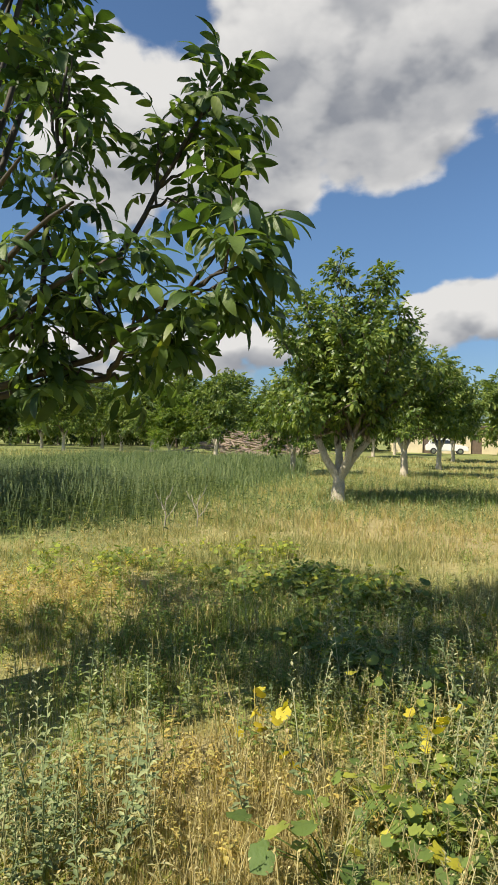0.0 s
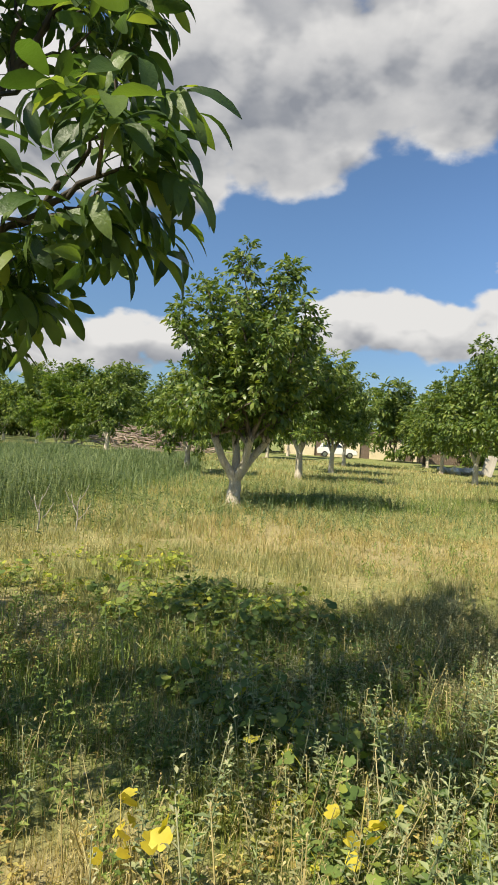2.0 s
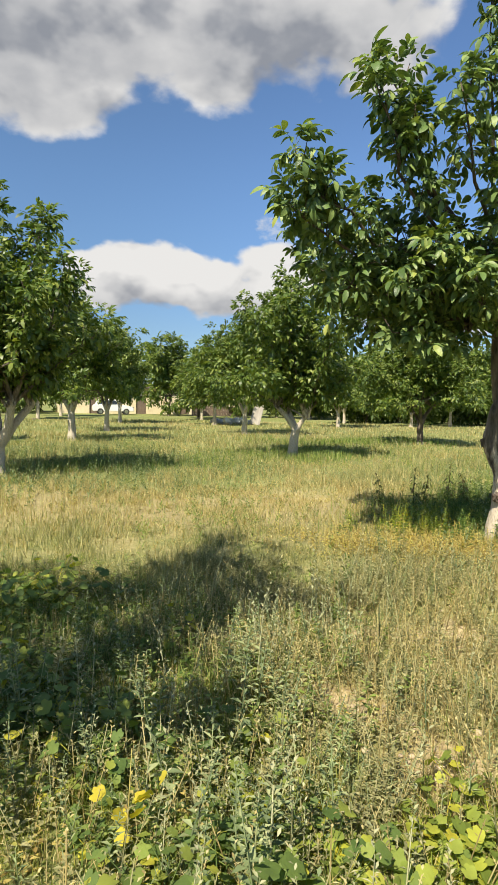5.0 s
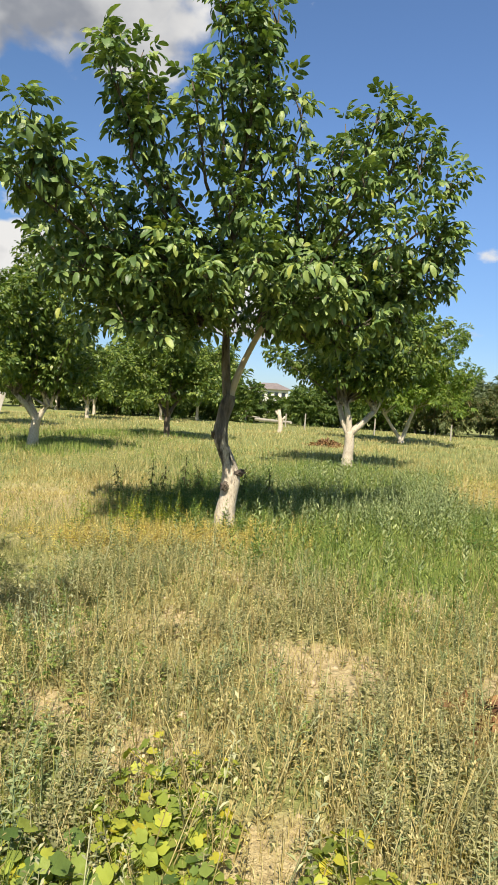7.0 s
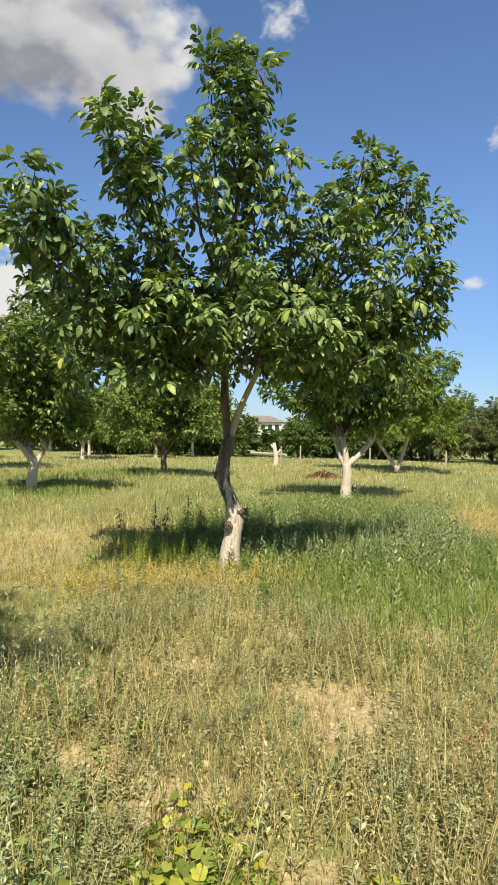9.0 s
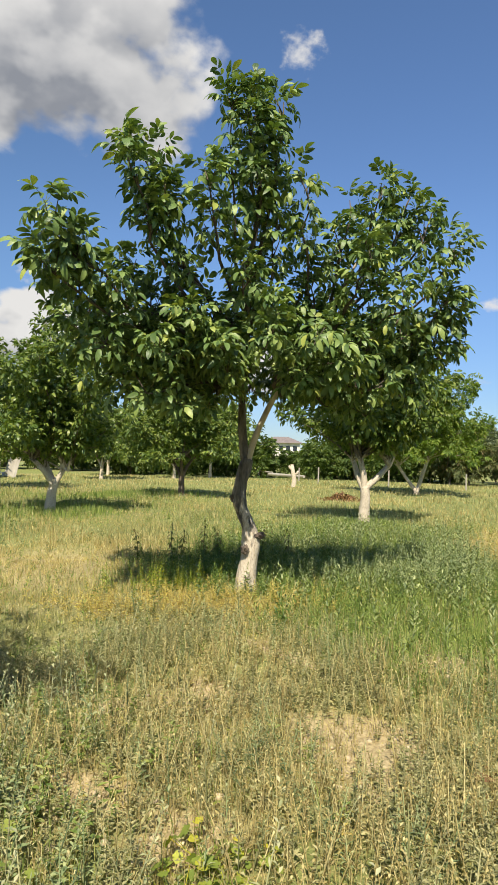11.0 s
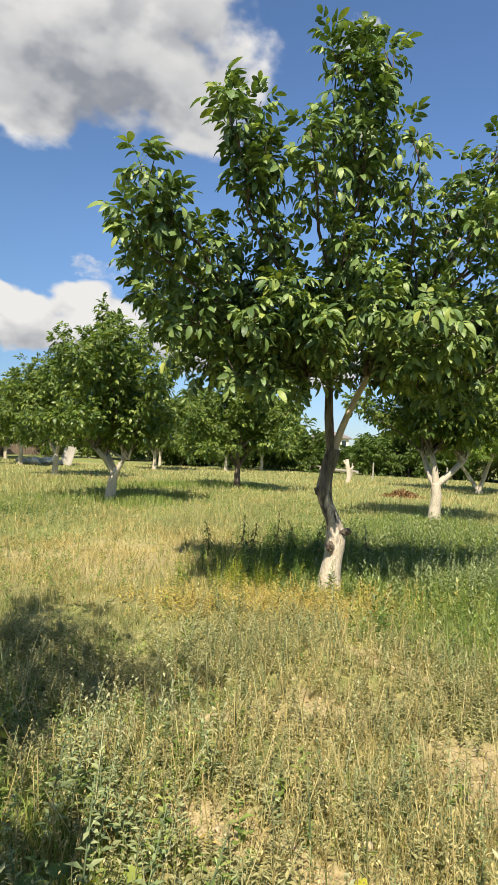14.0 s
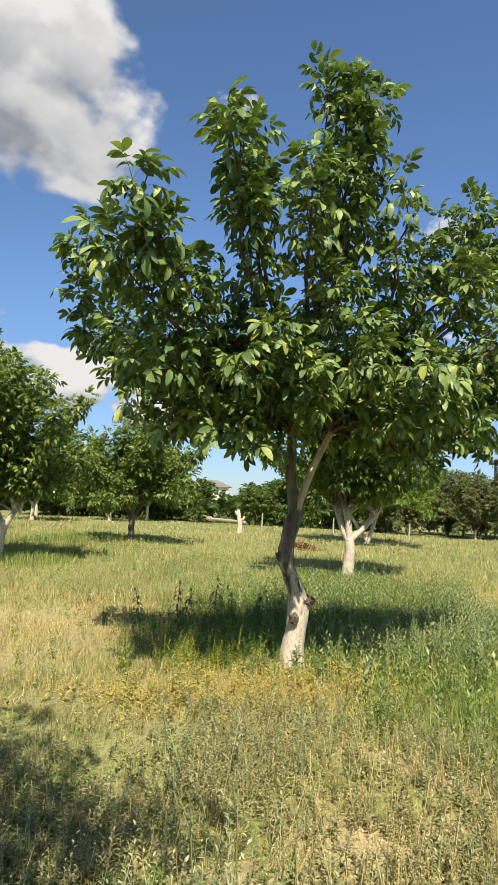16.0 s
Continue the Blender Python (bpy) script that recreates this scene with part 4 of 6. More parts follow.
# the middle trees, each of its own shape
tagged(orchard_tree("walnut_tree", z0(0.70, 13.28), 41, 5.1, 1.95, fork=0.58, r0=0.15, n=30, shoots=9.0, shoot_len=0.46, leaves=FINE_LEAVES, bottom=0.30, limb_r=0.44, forks=[(-0.5, -0.05, 1.45), (0.62, 0.05, 1.4), (-0.05, 0.3, 1.5), (0.22, -0.25, 1.35)]), "walnut tree with wide limewashed fork and dense green crown", "tree", ORCHARD)
tagged(orchard_tree("walnut_tree", z0(13.22, 8.75), 42, 5.2, 2.2, fork=0.95, r0=0.135, n=34, shoots=8.5, shoot_len=0.46, gap=0.07, twigs=False, sides=8, leaves=FINE_LEAVES, bottom=0.45, line=1.7, forks=[(0.42, -0.44, 1.5), (-0.10, 0.08, 1.65), (0.1, 0.4, 1.6)]), "walnut tree with thick white trunk forking in two", "tree", ORCHARD)
tagged(orchard_tree("walnut_tree", z0(8.6, 15.75), 43, 5.2, 2.3, fork=0.85, r0=0.14, n=28, shoots=8.5, shoot_len=0.48, gap=0.07, twigs=False, sides=8, leaves=FINE_LEAVES, lean=(0.10, -0.05), bottom=0.31, forks=[(-0.38, 0.3, 1.5), (0.28, -0.2, 1.2), (0.0, 0.4, 1.5)]), "walnut tree with leaning white trunk", "tree", ORCHARD)
mid_a = tagged(orchard_tree("walnut_tree", z0(3.72, 23.49), 44, 5.2, 2.1, fork=1.1, r0=0.14, n=22, shoots=7.5, gap=0.08, sides=6, twigs=False, bottom=0.27), LBL, "tree", ORCHARD)
mid_b = tagged(orchard_tree("walnut_tree", z0(12.2, 26.6), 45, 5.3, 2.4, fork=1.0, r0=0.13, n=22, shoots=7.5, gap=0.08, sides=6, twigs=False, bottom=0.26), LBL, "tree", ORCHARD)
mid_c = tagged(orchard_tree("walnut_tree", z0(16.5, 19.35), 46, 4.7, 2.6, fork=0.85, r0=0.13, n=22, shoots=7.5, gap=0.08, sides=6, twigs=False, bottom=0.26, bark=M_BARK_DARK), "walnut tree with dark trunk and spreading crown", "tree", ORCHARD)
tagged(orchard_tree("walnut_tree", z0(27.9, 14.75), 47, 6.7, 3.6, fork=0.14, r0=0.15, n=28, shoots=6.5, gap=0.09, sides=7, twigs=False, bottom=0.20, leaf_mat_=M_LEAF_LIGHT, line=2.1, forks=[(-0.42, 0.82, 1.45), (0.22, -0.42, 1.7), (0.36, -0.5, 1.95)]), "broad walnut tree with several leaning white stems", "tree", ORCHARD)
small = tagged(orchard_tree("walnut_tree", z0(-0.55, 24.5), 48, 3.6, 1.7, fork=0.85, r0=0.12, n=14, shoots=8, sides=6, twigs=False, bottom=0.26), "small walnut tree on a short white trunk", "tree", ORCHARD)
pale = tagged(orchard_tree("walnut_tree", z0(-8.9, 38.5), 49, 4.4, 2.1, fork=0.5, r0=0.08, n=14, shoots=8, sides=6, twigs=False, leaf_mat_=M_LEAF_LIGHT, bottom=0.14), "small bright green bushy walnut tree", "tree", ORCHARD)

far_a = tagged(orchard_tree("walnut_tree", z0(17.9, 47.0), 52, 5.4, 2.3, fork=1.0, r0=0.13, n=18, shoots=4.0, gap=0.12, bottom=0.24, leaves=MID_LEAVES, sides=6, twigs=False), LBL, "tree", ORCHARD)
far_b = tagged(orchard_tree("walnut_tree", z0(-18.9, 45.4), 53, 5.6, 2.5, fork=1.1, r0=0.13, n=18, shoots=4.0, gap=0.12, bottom=0.24, leaves=MID_LEAVES, sides=6, twigs=False), LBL, "tree", ORCHARD)

turn_rng = random.Random(5)


def plant(src, x, y, size, label=""):
    t = copy_thing(src, Matrix.Translation((x, y, float(height(x, y)))) @ Matrix.Rotation(turn_rng.uniform(0, 6.28), 4, "Z") @ Matrix.Diagonal((size, size, size * turn_rng.uniform(0.93, 1.07), 1)))
    if label:
        t["label"] = label
    return t


for src, x, y, size in [(mid_a, 6.72, 31.3, 0.95), (far_b, 9.6, 40.5, 0.95), (small, -5.4, 35.5, 1.1), (mid_b, -7.7, 8.7, 0.95), (far_a, 15.6, 38.6, 1.0), (mid_b, 22.5, 34, 0.95), (far_a, 28.2, 41.6, 0.95),
                        (far_b, 33.5, 43.6, 1.0), (mid_a, 28.8, 34.2, 0.8), (far_b, 33.2, 35.0, 0.9), (far_b, 30.5, 51, 1.0), (far_a, 43.0, 57.0, 1.1), (far_a, -23.7, 52, 1.05),
                        (far_b, -30.7, 60, 1.1), (far_a, -19.1, 55, 1.1), (small, -15.7, 50, 1.1), (far_b, -7.5, 54, 1.1), (far_a, -2.6, 55, 1.1), (far_b, 5.4, 49.4, 1.0), (far_a, 8.2, 57, 1.05), (far_a, -12, 46, 1.05), (mid_c, 19.5, 52, 1.0),
                        (mid_a, 2.6, -4.6, 1.05), (far_b, -5.0, -7.3, 1.1), (mid_c, 10.3, -1.9, 1.0)]:
    plant(src, x, y, size)


def far_tree(seed, H, R, mat):
    return orchard_tree("tree", (0, 0, 0), seed, H, R, fork=H * 0.14, r0=0.16, n=15, leaves=FAR_LEAVES, shoots=3.0, shoot_len=0.6, gap=0.2, sides=5, bark=M_BARK_DARK, bottom=0.10, twigs=False, split=False, leaf_mat_=mat)


wood_rng = random.Random(8)
woods = []
# far trees: the haze of distance is painted into the pale, greyish leaf colour
hazy = far_tree(64, 7.0, 4.2, leaf_mat("far leaf with painted haze", [(0.0, (0.11, 0.145, 0.09)), (0.5, (0.15, 0.19, 0.115)), (1.0, (0.20, 0.23, 0.14))], 0.7, 0.25))
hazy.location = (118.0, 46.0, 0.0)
tagged(hazy, "tree on the far side of the fields, leaves painted pale as haze", "tree", "far trees")
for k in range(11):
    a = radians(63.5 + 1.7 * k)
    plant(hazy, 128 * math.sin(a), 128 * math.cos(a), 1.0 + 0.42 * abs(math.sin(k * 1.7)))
for k, (seed, H, R, mat) in enumerate([(61, 7.0, 3.4, M_WOODS), (62, 7.8, 3.6, M_LEAF_FAR), (63, 6.2, 3.2, M_LEAF_FAR)]):
    t = far_tree(seed, H, R, mat)
    a = (-14.0, 64.0), (20.0, 62.0), (45.0, 44.0)
    t.location = (*a[k], 0)
    tagged(t, "leafy tree in the row behind the orchard", "tree", "boundary trees")
    woods.append(t)
hedge = orchard_tree("tree", (0, 0, 0), 65, 4.6, 2.5, fork=0.5, r0=0.09, n=20, leaves=MID_LEAVES, shoots=4.2, shoot_len=0.6, gap=0.13, sides=5, bark=M_BARK_DARK, bottom=0.08, twigs=False, split=False, leaf_mat_=M_HEDGE)
hedge.location = (49.0, 16.0, 0.0)
tagged(hedge, "dusty olive-green tree in the thicket by the field", "tree", "thicket trees")
for k in range(56):
    a = radians(-44 + 146 * (k + wood_rng.uniform(-0.3, 0.3)) / 55)
    deg = math.degrees(a)
    d = wood_rng.uniform(62, 76)
    size = wood_rng.uniform(0.8, 1.1)
    if deg > 48:
        d, size = wood_rng.uniform(48, 58), wood_rng.uniform(0.5, 0.7)
    if deg > 62:
        d, size = wood_rng.uniform(47, 56), wood_rng.uniform(0.75, 1.0)
        plant(hedge, d * math.sin(a), d * math.cos(a), size)
        continue
    if 48.4 < deg < 54.5:
        continue
    if 9 < deg < 22:
        d = wood_rng.uniform(78, 86)
    plant(woods[wood_rng.randrange(3)], d * math.sin(a), d * math.cos(a), size)
bush = orchard_tree("bush", (60.0, 2.0, 0.0), 71, 3.6, 2.3, fork=0.3, r0=0.07, n=12, leaves=FAR_LEAVES, shoots=2.6, shoot_len=0.8, gap=0.22, sides=4, bark=M_BARK_DARK, bottom=0.08, twigs=False, split=False, leaf_mat_=M_WOODS)
tagged(bush, "low bushy growth at the edge of the orchard", "bush", "boundary bushes")
# low growth that closes the gaps under the crowns
for k in range(58):
    a = radians(-44 + 146 * (k + wood_rng.uniform(-0.3, 0.3)) / 57)
    deg = math.degrees(a)
    if 6 < deg < 24 or 48.6 < deg < 52.6:
        continue
    if deg > 62:
        plant(hedge, 57 * math.sin(a), 57 * math.cos(a), wood_rng.uniform(0.6, 0.85))
        continue
    d = 78 if deg < 48 else 60
    if 36 < deg < 48:
        d = 64
    plant(bush, d * math.sin(a), d * math.cos(a), wood_rng.uniform(0.85, 1.15))

# a denser hedge where the orchard opens
for k in range(22):
    a = radians(35 + 30 * (k + wood_rng.uniform(-0.3, 0.3)) / 21)
    d = wood_rng.uniform(50, 56)
    plant(bush, d * math.sin(a), d * math.cos(a), wood_rng.uniform(0.72, 0.86) * (0.66 if 48.6 < math.degrees(a) < 52.6 else 1.0))

# ---- grass and weeds ----
def scatter(seed, count, weight, near=0.6, far=60.0, centre=(0.15, 0.9), wide=(-68, 138), power=0.55, box=None):
    """Places spread round the path, closer together near it, kept by the weight of the ground there."""
    rng = np.random.default_rng(seed)
    if box:
        x, y = rng.uniform(box[0], box[1], count), rng.uniform(box[2], box[3], count)
        r = np.hypot(x - centre[0], y - centre[1])
    else:
        # thinning out towards both sides
        count = int(count * 1.22)
        r = near * (far / near) ** (rng.random(count) ** power)
        deg = rng.uniform(wide[0], wide[1], count)
        side = np.minimum(deg - wide[0], wide[1] - deg)
        a = np.radians(deg)
        x, y = centre[0] + r * np.sin(a), centre[1] + r * np.cos(a)
    keep = (rng.random(count) < weight(x, y) * (1.0 if box else np.clip(side / 34.0, 0, 1))) & (np.hypot(x - 3.3, y - 1.38) > 0.3)
    return x[keep], y[keep], r[keep], rng


def blades(name, label, mat, seed, count, weight, tall, thick, lean=0.35, near=0.6, far=60.0, power=0.55, patchy=0.35, box=None, slim=False, short=0.0):
    """One sheet of blades; wider and fewer with the distance. slim: one triangle each."""
    x, y, r, rng = scatter(seed, count, weight, near, far, power=power, box=box)
    n = len(x)
    z = height(x, y)
    h = tall * rng.uniform(0.5, 1.25, n) * (1 - patchy + 2 * patchy * waves(x, y, 1.1, seed + 3)) * (1 - short * np.exp(-(r / 6.5) ** 4))
    w = np.maximum(thick, 0.0011 * r) * rng.uniform(0.7, 1.3, n)
    a = rng.uniform(0, 6.283, n)
    b = rng.uniform(0, 6.283, n)
    k = rng.random(n) ** 1.5 * lean * h
    base = np.stack([x, y, z - 0.01], -1)
    side = np.stack([np.cos(a), np.sin(a), np.zeros(n)], -1) * w[:, None] * 0.5
    bend = np.stack([np.cos(b), np.sin(b), np.zeros(n)], -1) * k[:, None]
    up = np.array([0, 0, 1.0])
    if slim:
        v = np.stack([base - side * 1.2, base + side * 1.2, base + bend + up * (h * (1 - 0.25 * lean))[:, None]], 1)
        f = np.arange(n * 3).reshape(n, 1, 3)
        return tagged(new(name, raw_mesh(name, v.reshape(-1, 3), f.reshape(-1, 3), mat)), label, "grass", kind="stuff")
    v = np.stack([base - side, base + side, base + bend * 0.3 + up * (h * 0.55)[:, None] - side * 0.75, base + bend * 0.3 + up * (h * 0.55)[:, None] + side * 0.75, base + bend + up * (h * (1 - 0.25 * lean))[:, None]], 1)
    f = np.array([(0, 1, 3), (0, 3, 2), (2, 3, 4)])[None] + (np.arange(n) * 5)[:, None, None]
    me = raw_mesh(name, v.reshape(-1, 3), f.reshape(-1, 3), mat)
    return tagged(new(name, me), label, "grass", kind="stuff")


def weed_shape(seed, tall, leaf_len, leaf_w, count, spread, head=0.0, droop=0.4, seeds=5):
    """An upright weed: a stem, leaves along it and, if wanted, a seed spike."""
    rng = np.random.default_rng(seed)
    g = Geo()
    bend = rng.normal(0, 0.06, 2) * tall
    line = bez(np.zeros(3), np.array([bend[0], bend[1], tall * 0.5]), np.array([bend[0] * 2, bend[1] * 2, tall]), 3)
    g.tube(line, np.linspace(0.004, 0.0018, 3) * (tall / 0.4) ** 0.5, 3)
    for k in range(count):
        s = 0.08 + 0.9 * (k + rng.random()) / count
        p = line[0] * (1 - s) ** 2 + 2 * s * (1 - s) * np.array([bend[0], bend[1], tall * 0.5]) + line[-1] * s * s
        a = k * 2.4 + rng.uniform(-0.4, 0.4)
        L = leaf_len * (1.15 - 0.8 * s) * rng.uniform(0.7, 1.2)
        tv, tf = blade_leaf(L, L * leaf_w, droop, 0.15, False)
        g.stamp(tv, tf, frames_from(np.array([[math.cos(a) * spread, math.sin(a) * spread, rng.uniform(0.3, 0.9)]]), np.array([[0, 0, 1.0]])), p[None])
    if head:
        top = line[-1]
        for k in range(seeds):
            s = k / (seeds - 1)
            a = k * 2.4
            p = top + np.array([0, 0, (s - 0.6) * head])
            tv, tf = blade_leaf(0.010 + 0.062 * head, 0.006 + 0.026 * head, 0.1, 0.3, False)
            g.stamp(tv, tf, frames_from(np.array([[math.cos(a), math.sin(a), 0.8]]), np.array([[0, 0, 1.0]])), p[None])
    return np.concatenate(g.v), np.concatenate(g.f)


def mallow_shape(seed, tall, leaf, count):
    """A leafy mound: long stalks that each carry a round, lobed, cupped leaf."""
    rng = np.random.default_rng(seed)
    g = Geo()
    for k in range(count):
        a = rng.uniform(0, 6.283)
        out_ = rng.uniform(0.15, 1.0) * tall * 1.1
        top = np.array([out_ * math.cos(a), out_ * math.sin(a), tall * rng.uniform(0.35, 1.05)])
        g.tube(bez(np.array([0, 0, 0.0]), np.array([top[0] * 0.3, top[1] * 0.3, top[2] * 0.7]), top, 3), [0.0025, 0.002, 0.0015], 3)
        R = leaf * rng.uniform(0.6, 1.2)
        m = 13
        th = np.linspace(-2.85, 2.85, m)
        rad = R * (0.90 + 0.10 * np.cos(th * 5.0) + 0.10 * np.cos(th))
        rim = np.stack([rad * np.cos(th) + R * 0.35, rad * np.sin(th), 0.07 * R * np.cos(th * 5.0) + 0.16 * R * np.abs(np.sin(th)) - 0.1 * R], -1)
        tv = np.concatenate([[[0, 0, 0]], rim])
        tf = np.array([(0, i, i + 1) for i in range(1, m)])
        d = np.array([[math.cos(a + rng.uniform(-0.8, 0.8)), math.sin(a + rng.uniform(-0.8, 0.8)), rng.uniform(-0.9, 0.1)]])
        g.stamp(tv, tf, frames_from(d, np.array([[0, 0, 1.0]]) + rng.normal(0, 0.25, (1, 3))), top[None])
    return np.concatenate(g.v), np.concatenate(g.f)


def weeds(name, label, mat, seed, count, weight, shapes, size=(0.6, 1.3), near=0.6, far=30.0, power=0.6, category="weeds", grow=0.0, box=None):
    x, y, r, rng = scatter(seed, count, weight, near, far, power=power, box=box)
    kind = rng.integers(0, len(shapes), len(x))
    s = rng.uniform(*size, len(x)) * (1 + grow * r)
    a = rng.uniform(0, 6.283, len(x))
    tx, ty = rng.normal(0, 0.12, len(x)), rng.normal(0, 0.12, len(x))
    c, q = np.cos(a), np.sin(a)
    zero = np.zeros(len(x))
    M3 = np.stack([np.stack([c, -q, tx], -1), np.stack([q, c, ty], -1), np.stack([zero, zero, zero + 1], -1)], 1) * s[:, None, None]
    O = np.stack([x, y, height(x, y) - 0.01], -1)
    g = Geo()
    for k, (tv, tf) in enumerate(shapes):
        g.stamp(tv, tf, M3[kind == k], O[kind == k])
    return tagged(new(name, g.mesh(name, mat)), label, category, kind="stuff")


def tufted(x, y, k, seed):
    """Tufts with thin places between them."""
    return np.clip(waves(x, y, k, seed) * 2.1 - 0.5, 0.12, 1.25)


def w_straw(x, y):
    return tufted(x, y, 4.2, 301) * np.clip((0.15 + 0.7 * waves(x, y, 0.6, 71)) * (1 - 0.2 * zone_soil(x, y)) * (1 - 0.95 * zone_lush(x, y)) * (1 - 0.6 * blob(x, y, 0.0, 4.3, 2.4, 1.5)) + 0.5 * zone_gold(x, y) + 0.45 * dry_ground(x, y) * (1 - zone_lush(x, y)) - 0.7 * blob(x, y, 4.4, 5.3, 1.4, 0.8, -42) - 0.8 * zone_rye(x, y), 0.02, 1) * (1 - 0.75 * zone_soil(x, y))


def w_green(x, y):
    return tufted(x, y, 3.6, 302) * np.clip((0.9 - 0.55 * waves(x, y, 0.6, 71)) * (1 - 0.95 * zone_soil(x, y)) * (1 - 0.6 * dry_ground(x, y)) + 0.7 * zone_lush(x, y) + 0.7 * blob(x, y, 0.0, 4.3, 2.4, 1.5) - 0.3 * dry_ground(x, y) * (1 - zone_lush(x, y)) - 0.9 * zone_gold(x, y) - 0.5 * zone_rye(x, y), 0.02, 1)


def w_grey(x, y):
    return np.clip((0.2 + 0.7 * blob(x, y, 2.6, 3.6, 2.2, 1.6, -35) + 0.5 * blob(x, y, 4.6, 2.4, 2.0, 1.6) + 0.7 * blob(x, y, -0.8, 1.9, 0.7, 0.9) + 0.3 * waves(x, y, 1.3, 90)) * np.clip(waves(x, y, 2.6, 91) * 2.8 - 0.8, 0.05, 1.5) * (1 - 0.85 * blob(x, y, 0.05, 2.1, 0.45, 0.4)) * (1 - 0.9 * zone_soil(x, y)) * (1 - 0.9 * zone_lush(x, y)), 0, 1)


blades("dry_grass", "thin dry straw-coloured grass beside the path", M_STRAW, 101, 120000, w_straw, 0.115, 0.0032, 0.8, far=5.0, power=0.75)
blades("green_grass", "short green and yellowing meadow grass beside the path", M_GRASS, 102, 110000, w_green, 0.10, 0.004, 0.7, far=5.0, power=0.75)
blades("dry_grass", "dry straw-coloured meadow grass", M_STRAW, 131, 300000, w_straw, 0.17, 0.0045, 0.75, near=4.5, far=48.0, power=0.9, slim=True, patchy=0.5, short=0.5)
blades("green_grass", "feathery green meadow grass", M_FIELD, 132, 300000, w_green, 0.21, 0.0045, 0.65, near=4.5, far=48.0, power=0.9, slim=True, patchy=0.5, short=0.5)
blades("dry_grass", "thin dry grass behind the start of the path", M_STRAW, 133, 42000, lambda x, y: w_straw(x, y) * ((y < 0.9) | (x < -1.0)), 0.10, 0.006, 0.9, box=(-8, 10, -7, 5), slim=True)
blades("green_grass", "short grass behind the start of the path", M_GRASS, 134, 42000, lambda x, y: w_green(x, y) * ((y < 0.9) | (x < -1.0)), 0.11, 0.006, 0.8, box=(-8, 10, -7, 5), slim=True)
blades("tall_rye_grass", "tall blue-green rye grass", M_WHEAT, 103, 58000, zone_rye, 0.48, 0.006, 0.5, patchy=0.4, box=(-12, 0, 7.4, 34))
blades("lush_grass", "thick green grass round the tree", M_LUSH, 104, 50000, lambda x, y: np.clip(zone_lush(x, y) * 1.1, 0, 1) * (0.4 + 0.6 * waves(x, y, 1.8, 121)), 0.21, 0.005, 0.6, box=(3.6, 13.5, 2.2, 10.0))
blades("green_grass", "soft green grass in the shade of the boughs", M_LUSH, 106, 34000, lambda x, y: np.clip(1.1 * blob(x, y, 0.0, 4.3, 1.9, 1.3), 0, 1) * tufted(x, y, 3.2, 303), 0.17, 0.0045, 0.7, box=(-2.8, 2.8, 2.3, 6.8))
blades("green_grass", "short tufted grass between the path and the trees", M_FIELD, 107, 60000, lambda x, y: np.clip(0.35 + 0.65 * w_green(x, y), 0, 1) * tufted(x, y, 2.9, 304) * (1 - zone_soil(x, y)) * (1 - 0.6 * zone_gold(x, y)), 0.11, 0.006, 0.7, box=(-2.5, 8.5, 4.0, 11.0), slim=True)
blades("dry_grass", "short dry grass between the path and the trees", M_STRAW, 108, 50000, lambda x, y: w_straw(x, y), 0.10, 0.006, 0.8, box=(-2.5, 8.5, 4.0, 11.0), slim=True)
blades("lush_grass", "thick green grass in the shade of the trees", M_LUSH, 105, 50000, lambda x, y: np.clip(zone_lush(x, y), 0, 1), 0.22, 0.008, 0.5, box=(0.0, 19.0, 11.5, 23.0))
GREY = [weed_shape(200 + k, t, 0.055, 0.17, 15, 0.55, head=0.09 if k % 2 else 0.0) for k, t in enumerate((0.16, 0.24, 0.30, 0.20))]
weeds("grey_weeds", "upright grey-green weeds with thin seed spikes", M_WEED, 111, 5200, w_grey, GREY, far=14.0, power=0.8)
DRYSTALK = [weed_shape(280 + k, t, 0.036, 0.16, 9, 0.45, head=0.07) for k, t in enumerate((0.12, 0.18, 0.25))]
weeds("dry_weeds", "withered straw-coloured weed stalks", M_STRAW, 115, 22000, lambda x, y: np.clip(dry_ground(x, y) * 0.75 + 0.08, 0, 1) * (1 - 0.9 * zone_soil(x, y)) * (1 - 0.95 * zone_lush(x, y)) * (0.3 + 0.7 * waves(x, y, 2.6, 95)), DRYSTALK, box=(-1.6, 7.5, 0.6, 5.0))
RYE = [weed_shape(290 + k, t, 0.13, 0.09, 6, 0.6, head=0.10, droop=0.7) for k, t in enumerate((0.62, 0.72, 0.80))]
weeds("rye_stalks", "tall blue-green rye with seed heads", M_WHEAT, 116, 6500, zone_rye, RYE, size=(0.7, 1.1), box=(-8.5, 0, 7.4, 15))
weeds("rye_stalks", "far stand of tall blue-green rye", M_WHEAT, 126, 1800, zone_rye, RYE, size=(0.8, 1.2), box=(-16, 3, 15, 34))
LOW = [weed_shape(300 + k, t, 0.04, 0.45, 8, 1.1) for k, t in enumerate((0.05, 0.09, 0.07))]
weeds("low_weeds", "low green leafy weeds in the dry grass", M_GRASS, 117, 6000, lambda x, y: np.clip(w_green(x, y) * 0.9, 0, 1) * (0.35 + 0.65 * waves(x, y, 1.9, 97)), LOW, size=(0.5, 1.4), far=9.0, power=0.7)


